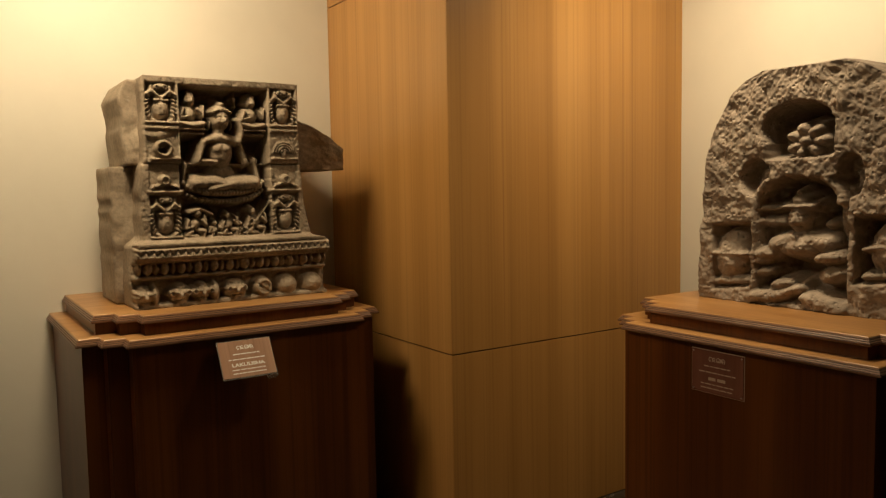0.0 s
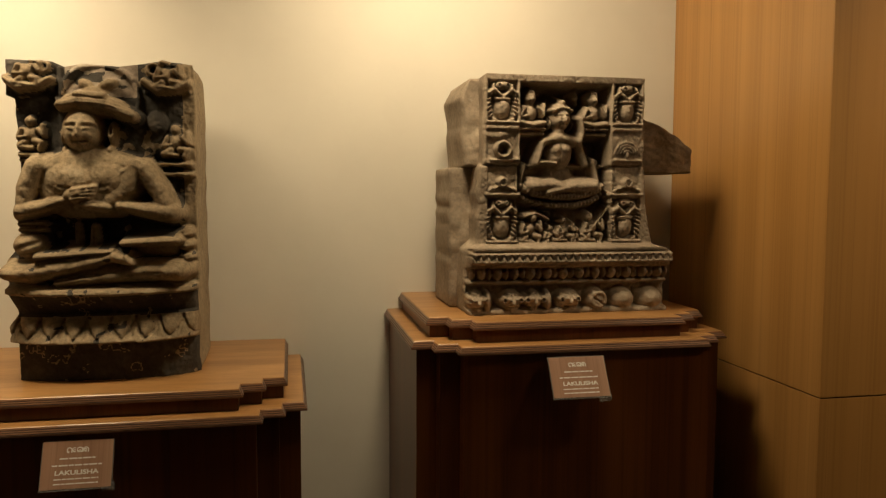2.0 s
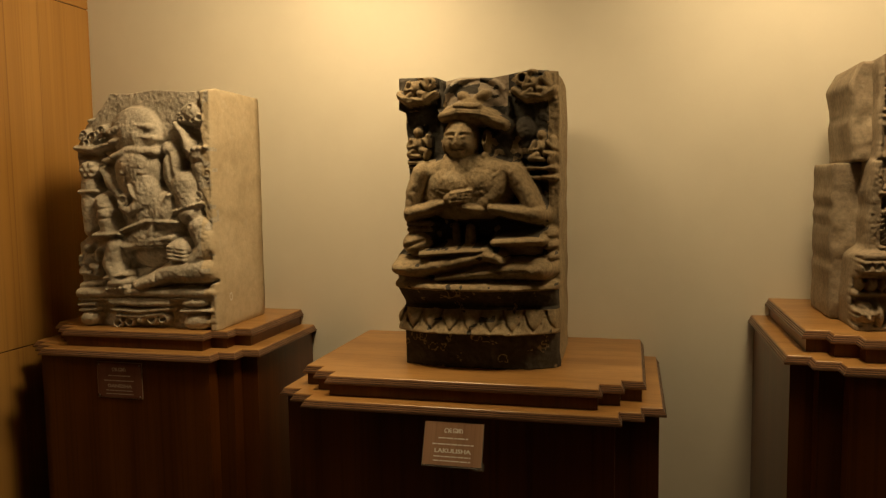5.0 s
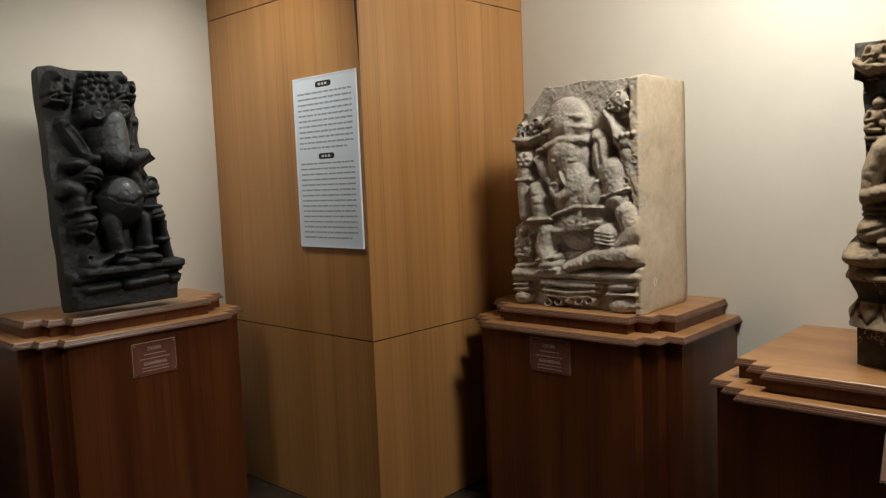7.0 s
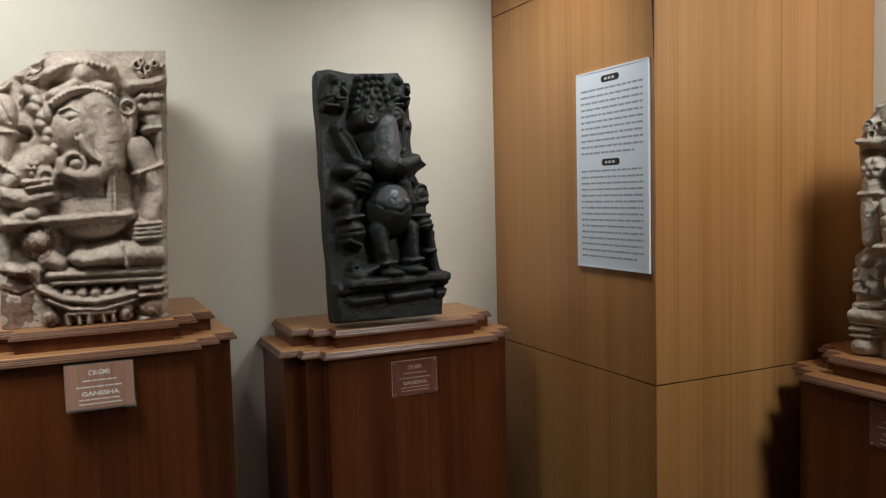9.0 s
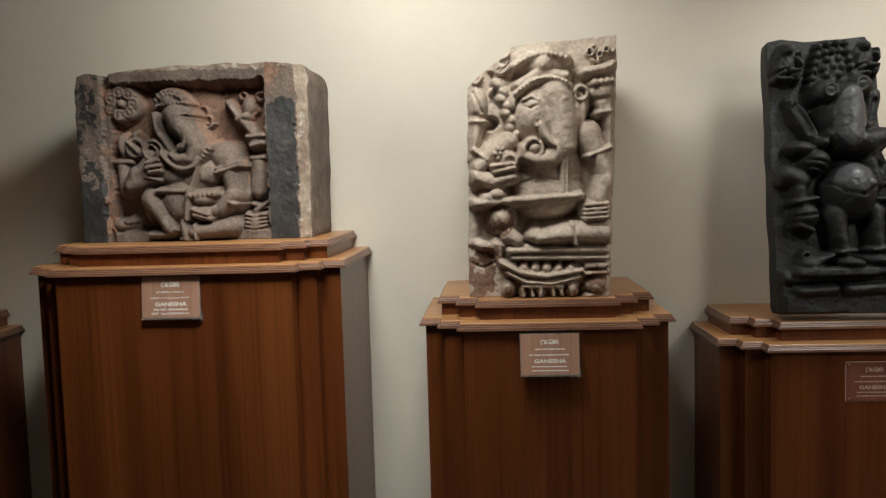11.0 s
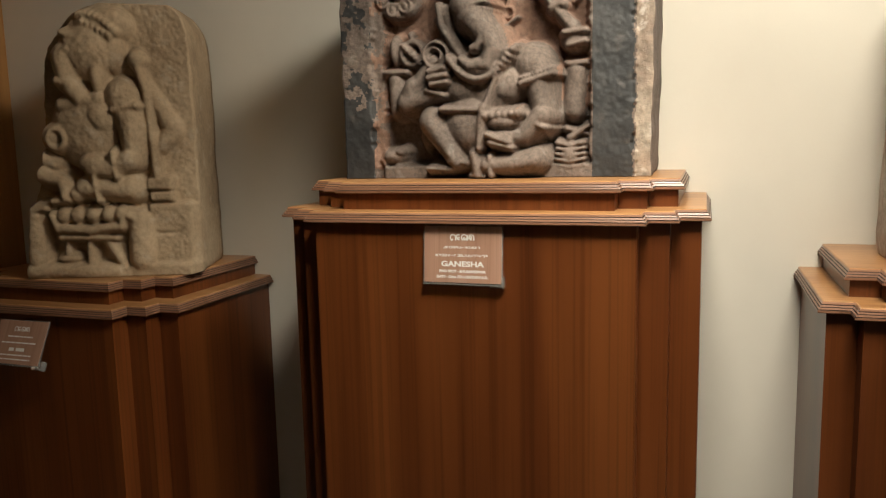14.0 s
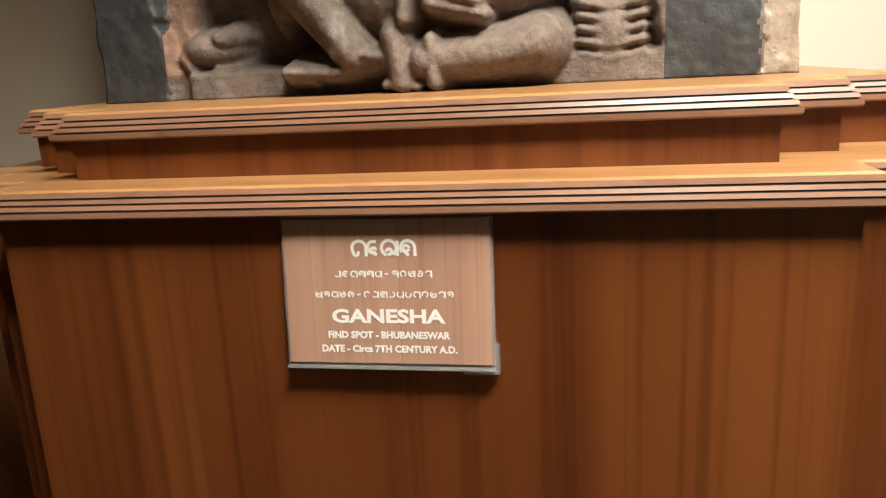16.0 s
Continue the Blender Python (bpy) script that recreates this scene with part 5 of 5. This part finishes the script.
def arched_relief():
    left = [(100, 1350), (112, 1318), (130, 1296), (160, 1276), (210, 1252), (270, 1240), (400, 1232), (513, 1226)]
    c = Carving(1226, 1614, 100, 513, 0.94, 0.94, 0.40, left, [(y, 2840 - x) for y, x in left], step=0.0045, seed=81, skew=(-0.03, 0.155, 0.0))
    # upper niche with its flower disc
    c.hollow(1412, 205, 62, 50, 0.06).slab(1358, 1474, 205, 262, 0.22, True).limb([(1352, 180), (1346, 262)], [12, 16], 0.24, 0.05)
    c.ell(1424, 232, 38, 37, 0.22, 0.16)
    for i in range(7):
        a = 2 * math.pi * i / 7
        c.ell(1424 + 23 * math.cos(a), 232 + 22 * math.sin(a), 13, 9, 0.35, 0.05, math.degrees(a))
    c.ell(1424, 232, 9, 9, 0.37, 0.05).ell(1426, 264, 20, 12, 0.26, 0.09)
    # shoulders of the niche and the inner arch
    c.hollow(1338, 292, 28, 36, 0.27).hollow(1500, 300, 22, 40, 0.30).slab(1336, 1498, 300, 532, 0.24, True).ring(1408, 352, 76, 13, 0.26, 0.13, 0.86, True)
    c.hollow(1404, 322, 42, 30, 0.05).hollow(1456, 342, 16, 22, 0.06).hollow(1452, 378, 14, 16, 0.10)
    c.limb([(1338, 334), (1362, 322)], [13, 14], 0.20, 0.06).limb([(1340, 350), (1388, 352)], [8, 7], 0.27, 0.08).limb([(1334, 374), (1388, 378)], [11, 10], 0.26, 0.08).limb([(1486, 330), (1492, 400)], [16, 18], 0.26, 0.08).ell(1454, 388, 12, 10, 0.24, 0.08)
    # seated form
    c.ell(1410, 338, 20, 16, 0.24, 0.13).ell(1410, 324, 8, 8, 0.25, 0.12).limb([(1386, 350), (1436, 352)], [5, 5], 0.30, 0.09).face(1410, 374, 24, 0.25, 0.15)
    c.limb([(1366, 420), (1410, 412), (1456, 424)], [18, 22, 18], 0.26, 0.12).ell(1412, 428, 40, 22, 0.27, 0.13).slab(1370, 1440, 446, 486, 0.14, True)
    c.ell(1352, 436, 24, 16, 0.27, 0.13).ell(1346, 450, 18, 9, 0.27, 0.12).ell(1350, 470, 22, 11, 0.27, 0.12).ell(1462, 450, 26, 13, 0.28, 0.14).ell(1466, 482, 26, 18, 0.27, 0.13)
    c.ell(1386, 496, 28, 11, 0.28, 0.13).limb([(1336, 518), (1376, 518), (1418, 506)], [16, 17, 11], 0.28, 0.15).limb([(1428, 522), (1462, 536), (1490, 548)], [12, 22, 18], 0.28, 0.16)
    # flanking pots under dark ledges
    for f in (lambda v: v, lambda v: 2840 - v):
        lo = lambda a, b: (min(f(a), f(b)), max(f(a), f(b)))
        c.slab(*lo(1254, 1332), 374, 500, 0.20, True).ell(f(1284), 438, 38, 56, 0.25, 0.15).limb([(f(1258), 430), (f(1320), 436)], [3.5, 3.5], 0.37, 0.04).limb([(f(1262), 484), (f(1318), 486)], [9, 9], 0.30, 0.09)
        c.slab(*lo(1240, 1322), 502, 600, 0.40)
    return [c.data(rough=0.008, fine=0.004, flat=0.72, steep=4)]


statue("arched_stone_relief", "p0", 0.0, 0.17, arched_relief(), [LATERITE], "rough brown arched stone with a seated figure in a niche", "relief")


# ---- labels, board and small things ----
CARD = wood("label_card_brown_print", (0.29, 0.165, 0.108), (0.34, 0.20, 0.135), (0.40, 0.245, 0.17), (9, 9, 0.8), 0.22, 0.25, 0.2)
BRASS = wood("engraved_brown_plate", (0.14, 0.052, 0.035), (0.175, 0.068, 0.047), (0.21, 0.088, 0.062), (9, 9, 0.8), 0.3, 0.2, 0.2)
WHITE = plain("white_lettering", (0.68, 0.66, 0.62), 0.5)
DIM = plain("worn_cream_lettering", (0.50, 0.40, 0.32), 0.5)
SCREW = plain("steel_screw", (0.6, 0.58, 0.55), 0.3, 1.0)
INK = plain("printed_blue_black_ink", (0.36, 0.39, 0.46), 0.6)
PILL = plain("printed_black_header", (0.012, 0.014, 0.022), 0.5)
BOARD = paint("board_white_vinyl", (0.80, 0.87, 0.97), 0.35, 0.03, 0.0001)
ACRYLIC, a_nodes, a_links, a_bsdf = material("clear_acrylic")
a_bsdf.inputs["Base Color"].default_value = (0.92, 0.92, 0.9, 1)
a_bsdf.inputs["Roughness"].default_value = 0.12
a_bsdf.inputs["Transmission Weight"].default_value = 0.85
a_bsdf.inputs["IOR"].default_value = 1.3


def words(body, size, x, z, y, bm, bold=0.0, wide=1.0):
    """Set a line of letters, centred at x, standing in the xz plane."""
    curve = bpy.data.curves.new("letters", "FONT")
    curve.body, curve.size, curve.align_x, curve.align_y, curve.offset = body, size, "CENTER", "CENTER", bold
    curve.resolution_u = 3
    ob = new("letters", curve)
    bpy.context.view_layer.update()
    mesh = bpy.data.meshes.new_from_object(ob.evaluated_get(bpy.context.evaluated_depsgraph_get()))
    mesh.transform(Matrix.Translation((x, y, z)) @ Matrix.Rotation(radians(90), 4, "X") @ Matrix.Diagonal((wide, 1, 1, 1)))
    bm.from_mesh(mesh)
    bpy.data.meshes.remove(mesh)
    bpy.data.objects.remove(ob)
    bpy.data.curves.remove(curve)


def bar(bm, x0, x1, z0, z1, y):
    bm.faces.new([bm.verts.new(p) for p in ((x0, y, z0), (x1, y, z0), (x1, y, z1), (x0, y, z1))])


def bars(bm, rng, x0, x1, z, tall, y, short=0.010, long=0.03):
    """A line of illegible words as plain bars."""
    x = x0
    while x < x1 - 0.004:
        e = min(x + rng.uniform(short, long), x1)
        bar(bm, x, e, z - tall / 2, z + tall / 2, y)
        x = e + tall * 0.68


def stroke(bm, pts, width, y):
    """A flat pen stroke of even width."""
    for (ax, az), (bx, bz) in zip(pts, pts[1:]):
        n = Vector((bz - az, ax - bx)).normalized() * width / 2
        bm.faces.new([bm.verts.new((px, y, pz)) for px, pz in ((ax - n.x, az - n.y), (bx - n.x, bz - n.y), (bx + n.x, bz + n.y), (ax + n.x, az + n.y))])


def arc(cx, cz, r, a0, a1, n=12):
    return [(cx + r * math.cos(radians(a0 + (a1 - a0) * i / n)), cz + r * math.sin(radians(a0 + (a1 - a0) * i / n))) for i in range(n + 1)]


def round_script(bm, x, z, s, y, pen):
    """The heading in the local round-backed script: an open bow with a stem, a hook, a looped bow and a knotted bow."""
    bow = lambda cx: stroke(bm, arc(cx, z, 0.44 * s, 215, -10) + [(cx + 0.44 * s, z - 0.5 * s)], pen, y)
    bow(x - 1.55 * s)
    stroke(bm, arc(x - 1.75 * s, z - 0.30 * s, 0.16 * s, 150, 400, 8), pen, y)
    stroke(bm, arc(x - 0.66 * s, z + 0.05 * s, 0.36 * s, 60, 270) + [(x - 0.45 * s, z - 0.42 * s)], pen, y)
    stroke(bm, arc(x - 0.66 * s, z - 0.12 * s, 0.16 * s, 0, 330, 8), pen, y)
    stroke(bm, arc(x + 0.30 * s, z, 0.46 * s, 250, -60), pen, y)
    stroke(bm, arc(x + 0.30 * s, z - 0.22 * s, 0.18 * s, 180, -120, 8), pen, y)
    stroke(bm, [(x + 0.82 * s, z + 0.44 * s), (x + 0.82 * s, z - 0.5 * s)], pen, y)
    bow(x + 1.45 * s)
    stroke(bm, arc(x + 1.35 * s, z - 0.02 * s, 0.19 * s, 0, 350, 9), pen, y)
    stroke(bm, [(x + 1.20 * s, z - 0.16 * s), (x + 1.50 * s, z - 0.46 * s)], pen, y)


def small_script(bm, rng, x0, x1, z, r, y, gap):
    """A line of small round-backed letters with a dash at the gap."""
    n = int((x1 - x0) / (2.35 * r))
    for i in range(n):
        x = x0 + r + 2.35 * r * i
        if abs(i / n - gap) < 0.5 / n:
            bar(bm, x - 0.5 * r, x + 0.5 * r, z - 0.2 * r, z + 0.2 * r, y)
            continue
        a = rng.choice((-150, -60, 30, 120))
        stroke(bm, arc(x, z, 0.8 * r, a, a + rng.choice((220, 270, 320)), 9), 0.36 * r, y)
        if rng.random() < 0.6:
            stroke(bm, [(x + 0.95 * r, z + 0.9 * r), (x + 0.95 * r, z - 1.1 * r)], 0.34 * r, y)
        if rng.random() < 0.5:
            stroke(bm, arc(x, z - 0.1 * r, 0.35 * r, 0, 240, 6), 0.34 * r, y)


def label_plate(key, x, z, w=0.21, h=0.148, lean=0.0, title="", small=(), flat=False, label="", out=0.0):
    """A label below a cornice. z: its top edge; lean: degrees by which its foot comes forward."""
    m, pw, pd, pz, _ = PEDESTALS[key]
    base = new("label_plate")
    base.matrix_world = m @ pose(x, -(pd - 0.03) - 0.006 - out, z, -lean)
    tagged(base, label, "label", "labels on the pedestals")
    rng = random.Random(key)
    if flat:
        part("plate", box(bmesh.new(), -w / 2, w / 2, -0.004, 0.0035, -h, 0, 0.0008), BRASS, base)
        part("rim", box(bmesh.new(), -w / 2 - 0.003, w / 2 + 0.003, -0.001, 0.004, -h - 0.003, 0.003, 0.0006), DIM, base)
        for sx in (-1, 1):
            for sz in (0.008, h - 0.008):
                bm = bmesh.new()
                bmesh.ops.create_cone(bm, cap_ends=True, segments=12, radius1=0.0035, radius2=0.0025, depth=0.003, matrix=Matrix.Translation((sx * (w / 2 - 0.008), -0.0055, -sz)) @ Matrix.Rotation(radians(90), 4, "X"))
                part("screw", bm, SCREW, base)
    else:
        part("card", box(bmesh.new(), -w / 2, w / 2, -0.003, -0.001, -h, 0, 0.0004), CARD, base)
        part("acrylic_back", box(bmesh.new(), -w / 2 - 0.003, w / 2 + 0.003, -0.0008, 0.002, -h - 0.003, 0.003, 0.0006), ACRYLIC, base, "clear acrylic back plate")
        part("acrylic_lip", box(bmesh.new(), -w / 2 - 0.003, w / 2 + 0.003, -0.006, 0.002, -h - 0.006, -h - 0.003, 0.0006), ACRYLIC, base, "clear acrylic lip")
        if lean:
            part("acrylic_foot", box(bmesh.new(), w / 2 - 0.03, w / 2 + 0.006, 0.002, 0.03, -h - 0.012, -h + 0.018, 0.001), ACRYLIC, base, "clear acrylic wedge foot")
    y = -0.0036 if not flat else -0.0046
    k = w / 0.21
    bm = bmesh.new()
    round_script(bm, 0, -0.029 * k, 0.0165 * k, y, 0.0032 * k)
    for half, zz, gap in ((0.053, -0.055, 0.5), (0.074, -0.076, 0.27)):
        if small:
            small_script(bm, rng, -half * k, half * k, zz * k, 0.0036 * k, y, gap)
        else:
            bars(bm, rng, -half * k, half * k, zz * k, 0.0045 * k, y)
    if title:
        words(title, 0.0190 * k, 0, -0.099 * k, y, bm, 0.0007, 1.34)
    else:
        bars(bm, rng, -0.035 * k, 0.035 * k, -0.099 * k, 0.011 * k, y, 0.02, 0.04)
    for i, line in enumerate(small or ("", "")):
        zz = (-0.118 - 0.0145 * i) * k
        if line:
            words(line, 0.0098 * k, 0, zz, y, bm, 0.0004, 0.98)
        else:
            bars(bm, rng, -0.066 * k, 0.066 * k, zz, 0.004 * k, y)
    part("lettering", bm, DIM if flat else WHITE, base)
    return base


label_plate("p6", -0.005, 1.265, 0.212, 0.149, lean=5, out=0.002, title="GANESHA", small=("FIND SPOT - BHUBANESWAR", "DATE - Circa 7TH CENTURY A.D."), label="brown printed card in a clear acrylic holder below the cornice")
label_plate("p5", 0.0, 1.018, lean=8, title="GANESHA", label="brown printed card in clear acrylic on the pale figure's pedestal", out=0.02)
label_plate("p1", -0.055, 0.905, lean=30, out=0.028, title="LAKULISHA", label="brown printed card in clear acrylic catching a white reflection")
label_plate("p2", 0.005, 0.700, lean=24, out=0.02, title="LAKULISHA", label="brown printed card in a clear acrylic holder on the low pedestal")
label_plate("p7", -0.03, 0.915, lean=26, out=0.02, label="dim brown printed card in acrylic on the dark pedestal")
label_plate("p3", -0.03, 0.792, 0.215, 0.152, title="GANESHA", flat=True, label="dark engraved plate with four screws on the pedestal")
label_plate("p4", 0.0, 0.855, 0.205, 0.148, title="GANESHA", flat=True, label="reddish engraved plate with four screws on the narrow pedestal")
label_plate("p0", -0.07, 0.862, 0.225, 0.16, flat=True, label="dark red engraved plate with four screws on the wide pedestal")


def information_board():
    """The tall printed board on the pillar, with its two text blocks."""
    base = new("information_board")
    base.matrix_world = pose(-2.392, 1.922, 1.24)
    tagged(base, "white printed information board fixed to the oak pillar", "board")
    w, h = 0.458, 0.815
    part("panel", box(bmesh.new(), -w / 2, w / 2, -0.010, -0.002, 0, h, 0.001), BOARD, base)
    bm = bmesh.new()
    for x0, x1, z0, z1 in ((-w / 2 - 0.004, w / 2 + 0.004, -0.004, 0.003), (-w / 2 - 0.004, w / 2 + 0.004, h - 0.003, h + 0.004), (-w / 2 - 0.004, -w / 2 + 0.003, 0.003, h - 0.003), (w / 2 - 0.003, w / 2 + 0.004, 0.003, h - 0.003)):
        box(bm, x0, x1, -0.012, -0.001, z0, z1)
    part("edge_trim", bm, BOARD, base)
    rng = random.Random(4)
    for z in (h - 0.038, h - 0.378):
        bm = bmesh.new()
        pts = arc(-0.045, z, 0.014, 90, 270, 8) + arc(0.045, z, 0.014, -90, 90, 8)
        bm.faces.new([bm.verts.new((px, -0.0106, pz)) for px, pz in pts])
        part("heading_bar", bm, PILL, base)
        bm = bmesh.new()
        bars(bm, rng, -0.036, 0.036, z, 0.010, -0.0112, 0.016, 0.02)
        part("heading_text", bm, WHITE, base)
    bm = bmesh.new()
    for i in range(11):
        bars(bm, rng, -0.20, 0.20 if i < 10 else 0.15, h - 0.075 - 0.0262 * i, 0.0085, -0.0106, 0.02, 0.055)
    part("upper_text", bm, INK, base)
    bm = bmesh.new()
    for i in range(15):
        bars(bm, rng, -0.20, 0.20 if i < 14 else 0.16, h - 0.412 - 0.0256 * i, 0.0075, -0.0106, 0.014, 0.06)
    part("lower_text", bm, INK, base)


information_board()


def painted_mark(m):
    """A small white painted numeral on stone."""
    bm = bmesh.new()
    pts = [(0.011 * math.cos(a), 0.017 * math.sin(a)) for a in (2 * math.pi * i / 16 for i in range(17))]
    stroke(bm, pts, 0.005, 0.0)
    ob = part("painted_numeral", bm, WHITE)
    ob.matrix_world = m
    return tagged(ob, "small white painted catalogue numeral on the stone", "marking")


painted_mark(pose(-1.086, 2.66, 1.055, 0, 0, 90))


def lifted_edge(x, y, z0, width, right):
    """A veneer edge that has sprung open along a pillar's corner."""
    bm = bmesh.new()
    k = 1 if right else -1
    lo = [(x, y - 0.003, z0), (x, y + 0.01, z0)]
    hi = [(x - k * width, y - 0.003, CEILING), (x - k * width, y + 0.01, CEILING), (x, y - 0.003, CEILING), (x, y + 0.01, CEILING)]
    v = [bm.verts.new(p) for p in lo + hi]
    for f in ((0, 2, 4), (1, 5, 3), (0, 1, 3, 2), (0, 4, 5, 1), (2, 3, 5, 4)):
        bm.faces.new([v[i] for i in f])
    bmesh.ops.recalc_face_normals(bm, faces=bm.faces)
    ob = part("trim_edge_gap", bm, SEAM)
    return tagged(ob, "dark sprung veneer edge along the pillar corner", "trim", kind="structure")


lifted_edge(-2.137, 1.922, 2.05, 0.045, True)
